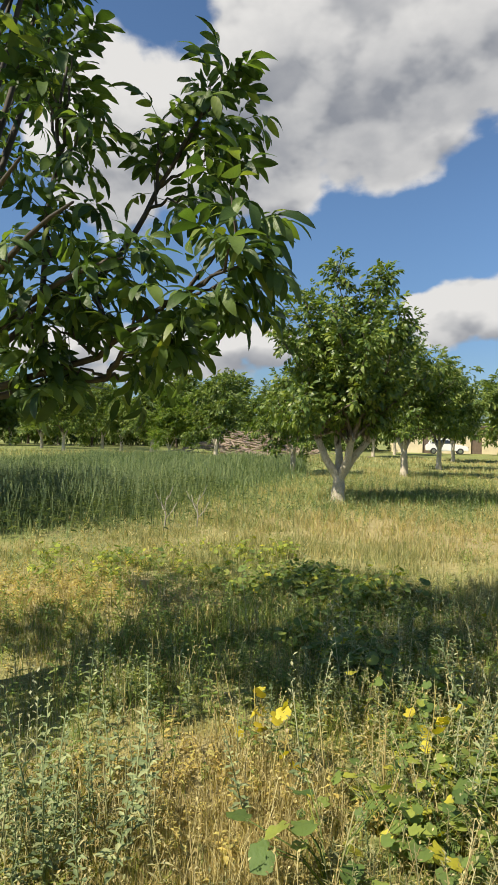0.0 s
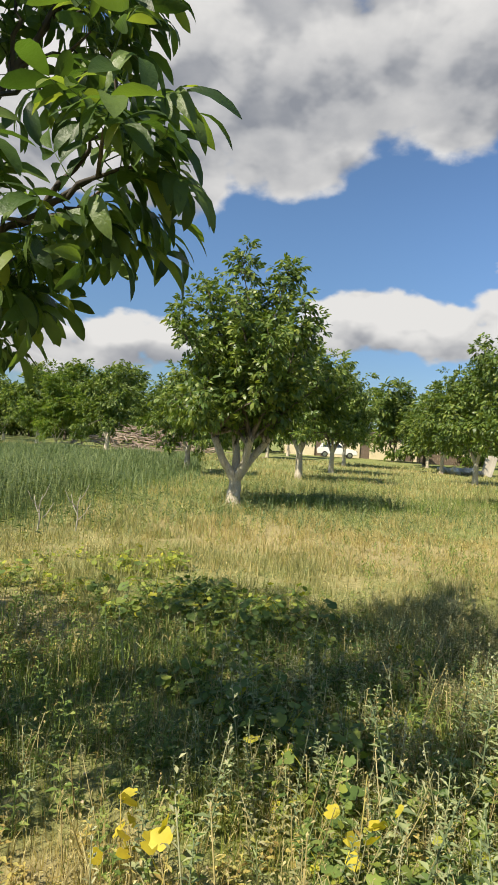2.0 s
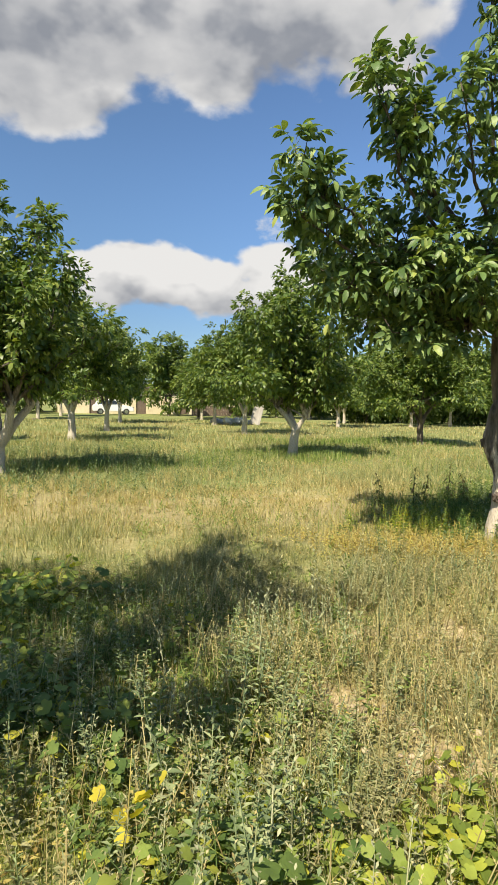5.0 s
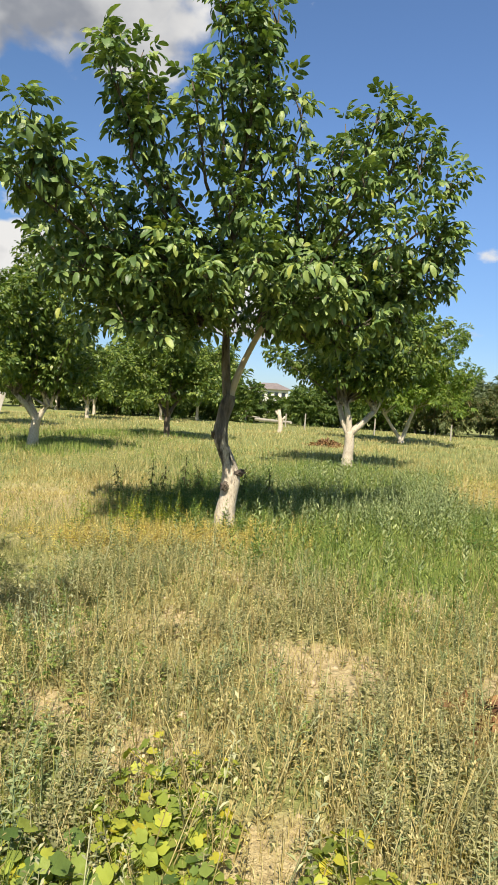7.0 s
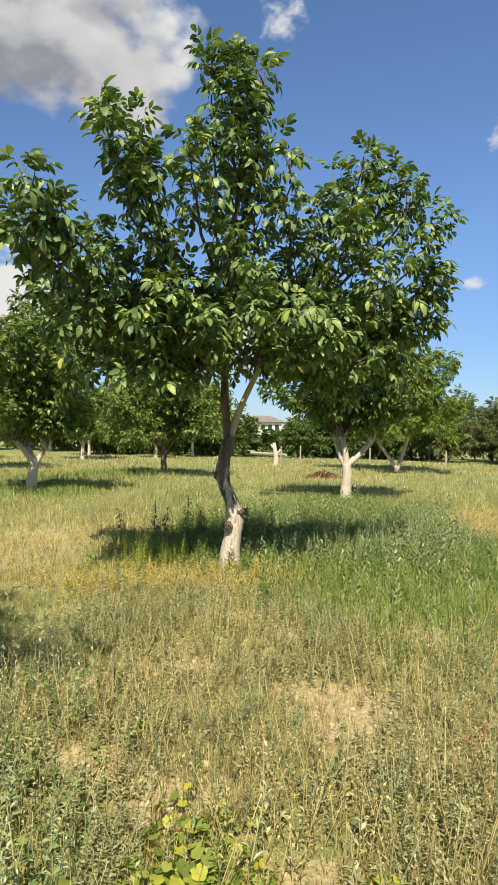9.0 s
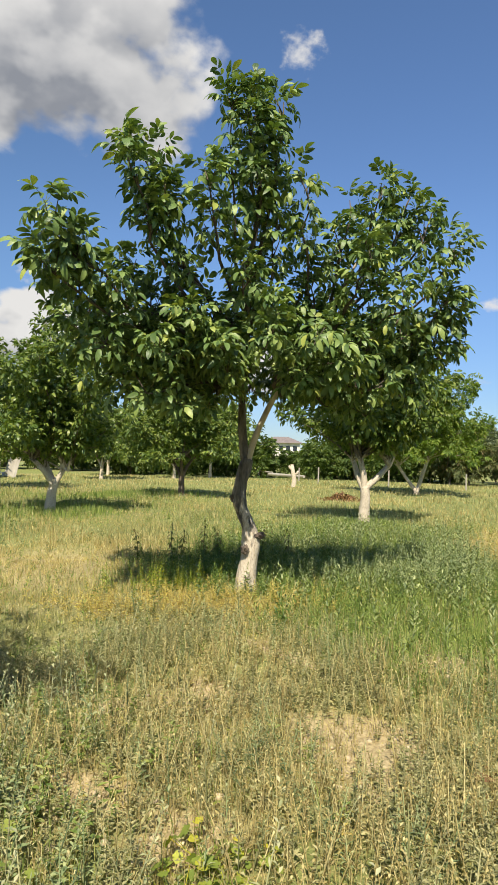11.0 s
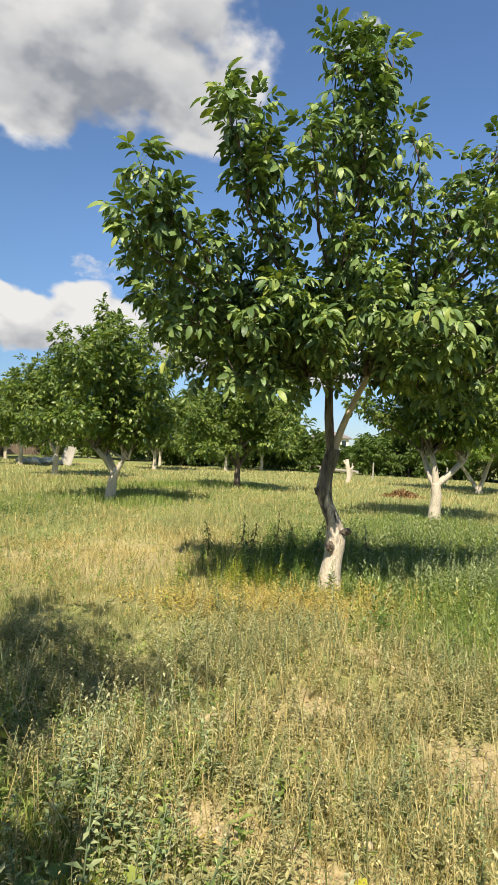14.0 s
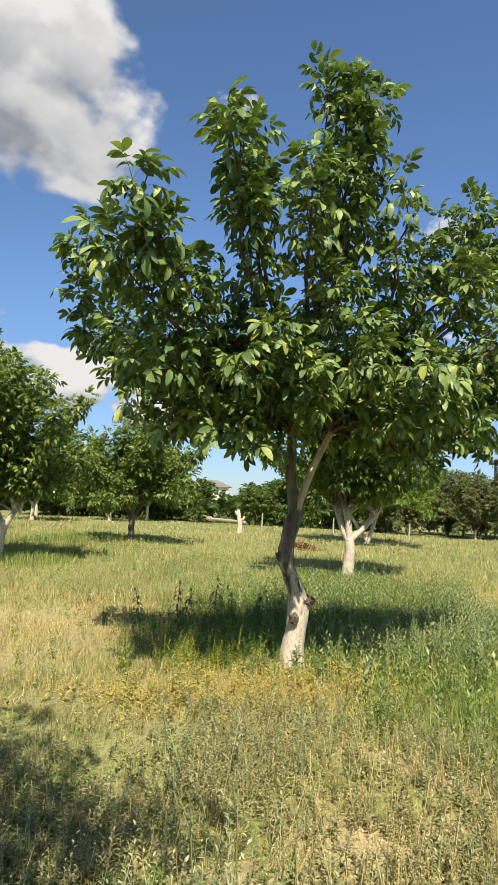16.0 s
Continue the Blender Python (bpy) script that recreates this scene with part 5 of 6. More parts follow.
def sprig_shape(seed, tall, leaf, width, count):
    """A weed seen from some way off: broad leaves round an upright stem."""
    rng = np.random.default_rng(seed)
    g = Geo()
    for k in range(count):
        s = (k + rng.random()) / count
        a = k * 2.4 + rng.uniform(-0.5, 0.5)
        L = leaf * (1.2 - 0.7 * s) * rng.uniform(0.7, 1.2)
        tv, tf = blade_leaf(L, L * width, 0.35, 0.1, False)
        way = np.array([[math.cos(a) * (1.1 - 0.7 * s), math.sin(a) * (1.1 - 0.7 * s), 0.75 + 0.9 * s]])
        g.stamp(tv, tf, frames_from(way, np.array([[0, 0, 1.0]])), np.array([[0, 0, tall * s * 0.9]]))
    return np.concatenate(g.v), np.concatenate(g.f)


SPRIG = [sprig_shape(420 + k, t, 0.062, 0.27, 11) for k, t in enumerate((0.12, 0.2, 0.28, 0.16))]
STALK = [sprig_shape(440 + k, t, 0.075, 0.22, 7) for k, t in enumerate((0.16, 0.24, 0.32))]
FIELD = (-7.0, 17.0, 4.2, 24.0)


def w_sprig(x, y):
    """Green weeds in drifts across the field."""
    return np.clip(waves(x, y, 0.75, 151) * 1.9 - 0.75 + 0.8 * zone_lush(x, y) + 0.5 * blob(x, y, 8.5, 5.0, 3.2, 1.6, 25) - 0.7 * zone_rye(x, y) - 0.4 * zone_gold(x, y), 0.02, 1) * (0.25 + 0.75 * waves(x, y, 2.7, 152))


def w_bluish(x, y):
    return np.clip(waves(x, y, 0.9, 161) * 2.2 - 1.2 + 0.7 * blob(x, y, 8.8, 4.6, 2.8, 1.2, 25) + 0.7 * blob(x, y, 1.5, 10.8, 2.2, 0.9) + 0.5 * blob(x, y, -1.6, 8.2, 1.6, 0.8), 0.02, 1) * (0.3 + 0.7 * waves(x, y, 2.4, 162))


def w_stalk(x, y):
    return np.clip((1 - w_sprig(x, y)) * (0.2 + 0.8 * waves(x, y, 1.2, 171)) - 0.7 * zone_rye(x, y) - 0.4 * zone_lush(x, y), 0, 1)


weeds("green_weeds", "drifts of leafy green weeds across the field", M_LUSH, 151, 15000, w_sprig, SPRIG, size=(0.6, 1.3), box=FIELD)
weeds("blue_green_weeds", "patches of blue-green leafy weeds in the field", M_BLUISH, 152, 12000, w_bluish, SPRIG, size=(0.7, 1.4), box=FIELD)
weeds("straw_stalks", "pale dry seed stalks across the field", M_STRAW, 153, 12000, w_stalk, STALK, size=(0.5, 1.1), box=FIELD)
weeds("green_weeds", "thick leafy weeds beside the walnut tree", M_LUSH, 154, 9500, lambda x, y: np.clip(zone_lush(x, y) * 1.2, 0, 1) * (0.25 + 0.75 * waves(x, y, 2.6, 155)), SPRIG, size=(0.5, 1.25), box=(3.8, 13.0, 2.2, 9.5))
weeds("blue_green_weeds", "upright blue-green weeds on the bare earth", M_BLUISH, 156, 4000, lambda x, y: np.clip(w_grey(x, y) * 1.3, 0, 1) * (0.15 + 0.85 * waves(x, y, 3.2, 157)), GREY, size=(0.6, 1.25), box=(-1.6, 7.5, 0.8, 5.5))
weeds("blue_green_weeds", "band of blue-green weeds between the rye and the tree", M_WHEAT, 158, 8000, lambda x, y: np.clip(1.1 * blob(x, y, -0.5, 12.3, 4.6, 2.0, 8) + 0.8 * blob(x, y, 3.6, 14.6, 2.6, 1.6) + 0.5 * blob(x, y, 1.0, 18.0, 5.0, 2.0), 0, 1) * (0.2 + 0.8 * waves(x, y, 1.5, 159)) * (1 - 0.6 * zone_rye(x, y)), SPRIG, size=(0.8, 1.6), box=(-6, 7, 9.5, 20))
weeds("blue_green_weeds", "tall blue-green weeds beyond the walnut tree", M_BLUISH, 160, 9500, lambda x, y: np.clip(1.2 * blob(x, y, 7.4, 4.9, 1.2, 0.6, -10) + 1.1 * blob(x, y, 9.4, 5.2, 3.2, 1.1, 22) + 0.8 * blob(x, y, 10, 7.8, 3.0, 1.0, 20) - blob(x, y, 11.2, 4.75, 1.5, 0.5, 20), 0, 1) * (0.2 + 0.8 * waves(x, y, 1.7, 163)), SPRIG, size=(0.9, 1.8), box=(4.6, 14.0, 2.4, 9.5))
SCRUB = [weed_shape(460 + k, t, 0.042, 0.40, 17, 0.8) for k, t in enumerate((0.11, 0.17, 0.14))]
weeds("scrubby_weeds", "low grey-green small-leaved weeds before the bank", M_WEED, 164, 24000, lambda x, y: np.clip(1.1 * blob(x, y, 3.2, 4.4, 2.2, 1.1, -40) + 0.6 * blob(x, y, 2.6, 2.9, 2.4, 1.6, -40), 0, 1) * tufted(x, y, 3.0, 165) * (1 - 0.9 * zone_soil(x, y)) * (1 - 0.95 * zone_lush(x, y)), SCRUB, size=(0.6, 1.35), box=(0.2, 7.0, 1.0, 6.5))
DARK = [weed_shape(220 + k, t, 0.10, 0.34, 20, 0.9) for k, t in enumerate((0.35, 0.5, 0.42))]
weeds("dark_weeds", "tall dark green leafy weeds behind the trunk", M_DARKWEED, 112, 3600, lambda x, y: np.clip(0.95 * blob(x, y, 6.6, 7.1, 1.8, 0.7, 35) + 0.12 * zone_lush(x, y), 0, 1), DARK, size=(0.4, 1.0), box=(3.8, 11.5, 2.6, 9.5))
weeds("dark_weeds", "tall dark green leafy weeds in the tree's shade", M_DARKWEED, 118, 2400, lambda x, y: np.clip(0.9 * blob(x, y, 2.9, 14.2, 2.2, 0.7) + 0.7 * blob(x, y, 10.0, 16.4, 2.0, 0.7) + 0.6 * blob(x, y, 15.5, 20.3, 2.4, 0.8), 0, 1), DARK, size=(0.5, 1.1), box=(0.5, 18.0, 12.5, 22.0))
TALLGREY = [weed_shape(320 + k, t, 0.075, 0.36, 30, 0.8, head=0.15, seeds=9) for k, t in enumerate((0.38, 0.50, 0.44))]
weeds("tall_weeds", "tall grey-green leafy weeds with seed spikes", M_BLUISH, 119, 800, lambda x, y: np.clip(blob(x, y, -0.95, 2.0, 0.42, 0.45) + 0.4 * blob(x, y, 0.95, 2.2, 0.4, 0.5) + 0.3 * blob(x, y, 1.0, 3.4, 0.9, 0.6), 0, 1), TALLGREY, size=(0.6, 1.15), box=(-1.9, 2.2, 1.2, 4.4))
weeds("tall_weeds", "pale yellow-green upright weeds at the edge of the shade", M_CREEP, 139, 900, lambda x, y: np.clip(blob(x, y, 4.95, 6.38, 0.75, 0.14, -42), 0, 1) * tufted(x, y, 3.0, 142), TALLGREY, size=(0.5, 0.9), box=(3.9, 6.0, 5.4, 7.4))
weeds("tall_weeds", "stand of tall blue-green weeds beside the white trunk", M_BLUISH, 140, 1500, lambda x, y: np.clip(1.1 * blob(x, y, 7.1, 4.45, 1.2, 0.5, -42) + 0.7 * blob(x, y, 8.6, 4.6, 1.3, 0.7, 0), 0, 1) * (0.3 + 0.7 * waves(x, y, 2.2, 141)), TALLGREY, size=(0.7, 1.15), box=(5.8, 10.0, 2.8, 6.2))
SPIKE = [weed_shape(340 + k, t, 0.06, 0.2, 8, 0.5, head=0.26, seeds=13) for k, t in enumerate((0.32, 0.42, 0.37))]
weeds("seed_spikes", "slender weeds with long pale seed spikes", M_PALE, 129, 900, lambda x, y: np.clip(blob(x, y, 1.7, 3.9, 0.6, 0.45) + 0.5 * blob(x, y, 1.0, 2.6, 0.6, 0.6) + 0.4 * blob(x, y, 0.0, 4.0, 0.6, 0.4) + 0.05, 0, 1), SPIKE, size=(0.6, 1.15), box=(-1.5, 4.5, 1.4, 5.4))
SHADE = [weed_shape(360 + k, t, 0.07, 0.4, 14, 0.9) for k, t in enumerate((0.12, 0.2, 0.16))]
weeds("green_weeds", "soft green weeds in the shade of the boughs", M_LUSH, 130, 1500, lambda x, y: np.clip(blob(x, y, 0.0, 4.2, 2.3, 1.5), 0, 1), SHADE, box=(-2.8, 2.8, 2.0, 7.0))
GOLD = [weed_shape(240 + k, t, 0.045, 0.42, 12, 1.6) for k, t in enumerate((0.08, 0.13, 0.10))]
weeds("yellowing_weeds", "low golden yellow withering weeds", M_GOLD, 113, 7000, lambda x, y: np.clip(zone_gold(x, y) * 0.9 + 0.025, 0, 1), GOLD, far=18.0, power=0.8)
weeds("yellowing_weeds", "golden yellow weeds before the walnut tree", M_GOLD, 123, 7500, lambda x, y: np.clip(1.1 * blob(x, y, 4.6, 5.45, 1.0, 0.5, -42), 0, 1) * (0.3 + 0.7 * waves(x, y, 2.8, 166)), GOLD, size=(0.7, 1.5), box=(2.6, 6.4, 3.6, 7.2))
GOLDTALL = [weed_shape(250 + k, t, 0.06, 0.4, 13, 0.7) for k, t in enumerate((0.2, 0.27, 0.23))]
weeds("yellowing_weeds", "upright golden weeds at the foot of the walnut tree", M_GOLD, 127, 3000, lambda x, y: np.clip(1.2 * blob(x, y, 4.6, 5.65, 1.1, 0.42, -42), 0, 1) * (0.2 + 0.8 * waves(x, y, 2.2, 167)), GOLDTALL, size=(0.5, 1.15), box=(3.0, 6.4, 3.8, 7.2))
weeds("yellowing_weeds", "golden yellow weeds between the shade and the rye", M_GOLD, 122, 3400, lambda x, y: np.clip(0.9 * blob(x, y, -2.2, 5.5, 1.2, 0.9), 0, 1) * (0.2 + 0.8 * waves(x, y, 2.0, 168)), GOLD, size=(0.7, 1.5), box=(-5.0, 1.0, 3.6, 8.0))
weeds("yellowing_weeds", "patch of golden dry weeds in the green", M_GOLD, 124, 1500, lambda x, y: np.clip(1.1 * blob(x, y, 11.4, 4.8, 1.9, 0.6, 20), 0, 1), STALK, size=(0.5, 1.1), box=(8.5, 14.0, 3.2, 6.6))
weeds("green_weeds", "strip of fresh yellow-green weeds", M_LEAF_LIGHT, 125, 900, lambda x, y: np.clip(blob(x, y, 13.0, 6.5, 2.2, 0.35, 15), 0, 1), SPRIG, size=(0.6, 1.1), box=(10.0, 16.0, 5.2, 8.0))


def dock_plant(x, y, tall, seed):
    """A tall withering dock: one stem and its hanging leaves."""
    rng = np.random.default_rng(seed)
    root = new("dock_plant")
    root.location = (x, y, float(height(x, y)))
    line = bez(np.zeros(3), np.array([rng.normal(0, 0.04), rng.normal(0, 0.04), tall * 0.5]), np.array([rng.normal(0, 0.07), rng.normal(0, 0.07), tall]), 6)
    g = Geo()
    g.tube(line, np.linspace(0.009, 0.003, 6), 5)
    hang("stem", g.mesh("stem", M_DOCK, True), root)
    g = Geo()
    for k in range(26):
        u = 0.1 + 0.9 * (k + rng.random()) / 26
        L = (0.17 - 0.11 * u) * rng.uniform(0.7, 1.2)
        tv, tf = blade_leaf(L, L * 0.34, 0.8, 0.2, 1)
        p = np.array([np.interp(u, np.linspace(0, 1, 6), line[:, i]) for i in range(3)])
        g.stamp(tv, tf, frames_from(np.array([[math.cos(k * 2.4), math.sin(k * 2.4), rng.uniform(-0.1, 0.7)]]), np.array([[0, 0, 1.0]])), p[None])
    hang("leaves", g.mesh("leaves", M_DOCK), root)
    tagged(root, "tall dark withering dock in the tree's shade", "weed", "dock plants")


for k, (x, y, tall) in enumerate([(5.75, 8.1, 0.55), (6.15, 7.75, 0.66), (6.5, 7.45, 0.74), (6.65, 7.3, 0.62), (6.9, 7.05, 0.66), (6.4, 7.9, 0.55), (7.2, 6.9, 0.58), (7.6, 6.6, 0.55)]):
    dock_plant(x, y, tall, 500 + k)
MALLOW = [mallow_shape(260 + k, t, 0.034, 16) for k, t in enumerate((0.16, 0.22, 0.13))]
weeds("mallow_plants", "mounds of round-leaved mallow, some leaves yellow", M_MALLOW, 114, 2300, lambda x, y: np.clip(zone_vine(x, y) ** 1.5, 0, 1) * (0.35 + 0.65 * waves(x, y, 3.0, 99)), MALLOW, box=(-2.2, 2.6, 1.2, 7.2))
weeds("mallow_plants", "tall mounds of dark round-leaved mallow in the shade", M_MALLOW, 136, 300, lambda x, y: np.clip(blob(x, y, -0.1, 6.0, 0.42, 0.3) + 0.6 * blob(x, y, 0.6, 5.6, 0.6, 0.3, -25), 0, 1), MALLOW, size=(0.8, 1.5), box=(-1.2, 2.0, 4.8, 6.6))
weeds("mallow_plants", "sunlit yellow-green mallow beside the rye", M_CREEP, 137, 900, lambda x, y: np.clip(0.9 * blob(x, y, -1.7, 6.4, 0.7, 0.6) + 0.35 * blob(x, y, -0.6, 7.3, 0.9, 0.3), 0, 1) * tufted(x, y, 2.2, 138), MALLOW, size=(0.6, 1.1), box=(-3.2, 0.6, 5.2, 8.0))
CREEP = [mallow_shape(270 + k, t, 0.029, 20) for k, t in enumerate((0.10, 0.14, 0.08))]
weeds("mallow_plants", "low patch of small round-leaved mallow, partly yellow", M_CREEP, 128, 420, lambda x, y: np.clip(1.1 * blob(x, y, 1.45, 2.1, 0.5, 0.34, -35) + 0.5 * blob(x, y, 1.0, 2.6, 0.4, 0.3), 0, 1) * (0.4 + 0.6 * waves(x, y, 4.0, 98)), CREEP, box=(0.4, 2.4, 1.3, 3.2))


def yellow_plant(x, y, seed, size=1.0):
    """A wilting plant with large yellow leaves."""
    root = new("yellow_plant")
    root.location = (x, y, float(height(x, y)))
    tv, tf = weed_shape(seed, 0.34, 0.05, 0.4, 5, 0.8)
    hang("stem", raw_mesh("stem", tv, tf, M_GOLD), root)
    rng = np.random.default_rng(seed)
    for k in range(8):
        tv, tf = mallow_shape(seed + 7 + k, 0.0001, 0.034, 1)
        ob = hang("leaf", raw_mesh("leaf", tv, tf, M_YELLOW), root)
        ob.rotation_euler = (rng.uniform(-0.9, 0.9), rng.uniform(0.0, 1.2), rng.uniform(0, 6.28))
        ob.location = (rng.normal(0, 0.06), rng.normal(0, 0.06), rng.uniform(0.1, 0.33))
    root.scale = (size, size, size)
    tagged(root, "wilting plant with bright yellow leaves", "plant", "yellow plants")


for k, (x, y) in enumerate([(-0.24, 2.7), (-0.12, 2.55), (0.55, 2.75), (4.9, 6.55), (5.3, 6.2)]):
    yellow_plant(x, y, 300 + 20 * k, 1.0 if k < 3 else 0.75)


# ---- far things ----
def cylinder_between(bm, a, b, r0, r1, sides=6):
    a, b = Vector(a), Vector(b)
    m = bmesh.ops.create_cone(bm, cap_ends=True, segments=sides, radius1=r0, radius2=r1, depth=(b - a).length)["verts"]
    rot = (b - a).to_track_quat("Z", "Y").to_matrix()
    for v in m:
        v.co = rot @ v.co + (a + b) / 2


def brush_pile(x, y, w, d, h, n, seed):
    rng = random.Random(seed)
    root = new("brush_pile")
    root.location = (x, y, 0)
    for k in range(n):
        bm = bmesh.new()
        px = rng.gauss(0, w * 0.24)
        top = h * math.exp(-(px / (w * 0.36)) ** 2)
        pz, py = rng.uniform(0.05, 1) * top, rng.gauss(0, d * 0.2)
        L, a, t = rng.uniform(0.9, 2.6), rng.uniform(0, 6.28), rng.uniform(-0.35, 0.35)
        dx = Vector((math.cos(a) * math.cos(t), math.sin(a) * math.cos(t) * 0.6, math.sin(t))) * L / 2
        p = Vector((px, py, pz))
        lo, hi = p - dx, p + dx
        lo.z, hi.z = max(lo.z, 0.03), max(hi.z, 0.03)
        r = rng.uniform(0.02, 0.075)
        cylinder_between(bm, lo, hi, r, r * 0.6)
        part("branch", bm, M_STICK, root)
    return tagged(root, "long pile of cut grey-brown branches", "brush pile")


brush_pile(-4.4, 48.5, 12.0, 4.0, 1.9, 220, 4)
brush_pile(-4.4, 42.5, 3.2, 1.5, 0.5, 44, 9)


def leaf_pile(x, y, r, h, n, seed):
    rng = np.random.default_rng(seed)
    g = Geo()
    p = rng.normal(0, r * 0.45, (n, 2))
    z = h * np.exp(-(p ** 2).sum(1) / (r * 0.6) ** 2) * rng.uniform(0.2, 1, n) + 0.01
    d = rng.normal(0, 1, (n, 3))
    d[:, 2] *= 0.5
    for k in range(3):
        tv, tf = blade_leaf(0.11, 0.05, 0.8, 0.3, True)
        s = np.arange(n) % 3 == k
        g.stamp(tv, tf, frames_from(d[s], np.array([[0, 0, 1.0]]) + rng.normal(0, 0.5, (s.sum(), 3))) * (0.7 + 0.3 * k), np.stack([p[s, 0], p[s, 1], z[s]], -1))
    ob = new("leaf_pile", g.mesh("leaf_pile", M_RUST, True))
    ob.location = (x, y, float(height(x, y)))
    tagged(ob, "heap of withered red-brown leaves on the ground", "leaf pile", "leaf piles", "stuff")


leaf_pile(3.3, 1.38, 0.42, 0.2, 600, 5)
leaf_pile(20.6, 14.3, 0.9, 0.35, 500, 6)


def fence_post(x, y, h):
    bm = bmesh.new()
    cylinder_between(bm, (0, 0, -0.2), (0.02, 0, h), 0.052, 0.045, 8)
    root = new("fence_post")
    root.location = (x, y, 0)
    part("post", bm, M_PLANK, root)
    tagged(root, "pale weathered wooden fence post", "fence post", "fence posts")


for x, y, h in ((33.0, 24.4, 1.15), (38.4, 34.5, 1.0), (36.2, 28.5, 1.0), (40.5, 39.5, 1.0), (34.5, 20.0, 1.1), (36.5, 15.8, 1.0)):
    fence_post(x, y, h)


def log_rail(a, b, r):
    bm = bmesh.new()
    cylinder_between(bm, a, b, r, r * 0.8, 9)
    root = new("log")
    part("timber", bm, M_PLANK, root)
    tagged(root, "long pale log lying by the fence", "log")


log_rail((38.0, 33.0, 0.35), (36.2, 28.0, 0.35), 0.13)
log_rail((42.0, 40.5, 0.62), (38.0, 32.6, 0.5), 0.07)


def dead_stump(x, y, h, seed):
    """A bare limewashed trunk with two sawn stubs."""
    rng = np.random.default_rng(seed)
    root = new("tree_stump")
    root.location = (x, y, float(height(x, y)))
    g = Geo()
    g.tube([(0, 0, -0.1), (0.04, -0.05, h * 0.3), (-0.02, 0.02, h * 0.65), (-0.06, 0.08, h)], [0.17, 0.14, 0.12, 0.09], 9, 0.05, rng)
    hang("trunk", g.mesh("trunk", M_BARK, True), root)
    for k, (dx, dy) in enumerate(((0.14, -0.16), (-0.16, 0.14))):
        g = Geo()
        g.tube([(0, 0, h * (0.5 + 0.2 * k)), (dx, dy, h * (0.62 + 0.2 * k)), (dx * 1.3, dy * 1.3, h * (0.72 + 0.22 * k))], [0.08, 0.065, 0.055], 7, 0.05, rng)
        hang("stub", g.mesh("stub", M_BARK, True), root, "sawn limewashed stub")
    tagged(root, "bare limewashed tree stump by the fence rail", "tree stump")


dead_stump(28.4, 22.9, 1.35, 3)


def leaning_board(x, y):
    root = new("board")
    root.location = (x, y, 0)
    bm = bmesh.new()
    block(bm, -0.36, 0.36, -0.04, 0.04, 0, 1.5, 0.015)
    b = part("panel", bm, M_PLANK, root)
    b.rotation_euler = (radians(-14), radians(14), radians(-25))
    tagged(root, "weathered board leaning on a stump", "board")


leaning_board(18.6, 38.6)


def rubble(x, y, seed):
    rng = random.Random(seed)
    root = new("rubble_heap")
    root.location = (x, y, 0)
    for k in range(16):
        bm = bmesh.new()
        vs = bmesh.ops.create_icosphere(bm, subdivisions=1, radius=rng.uniform(0.16, 0.4))["verts"]
        for v in vs:
            v.co *= rng.uniform(0.75, 1.2)
            v.co.z *= 0.7
        st = part("stone", bm, M_STONE, root)
        st.location = (rng.gauss(0, 0.75), rng.gauss(0, 0.4), rng.uniform(0.08, 0.3))
    tagged(root, "low heap of pale rubble stones", "rubble")


rubble(17.0, 39.3, 3)


# ---- the yard behind: a low house, a boarded fence and a parked car ----
M_WALL = plain_mat("cream render", (0.66, 0.55, 0.36), (0.80, 0.70, 0.50), 0.85, 3.0)
M_BRICKRED = plain_mat("brown boarding", (0.10, 0.075, 0.06), (0.22, 0.16, 0.12), 0.8, 5.0)
M_ROOF = plain_mat("dark roofing", (0.12, 0.10, 0.10), (0.24, 0.20, 0.19), 0.7, 3.0)
M_PAINT = plain_mat("white car paint", (0.72, 0.72, 0.72), (0.80, 0.80, 0.80), 0.25, 2.0, relief=0)
M_RUBBER = plain_mat("tyre rubber", (0.02, 0.02, 0.02), (0.05, 0.05, 0.05), 0.8, 8.0)
M_GLASS = plain_mat("tinted glass", (0.02, 0.025, 0.03), (0.04, 0.05, 0.06), 0.08, 2.0, relief=0)
M_CHROME = plain_mat("bright rim", (0.5, 0.5, 0.5), (0.7, 0.7, 0.7), 0.3, 4.0, metal=1.0, relief=0)
M_SLAT = plain_mat("dark slats", (0.07, 0.075, 0.085), (0.17, 0.17, 0.18), 0.6, 6.0)


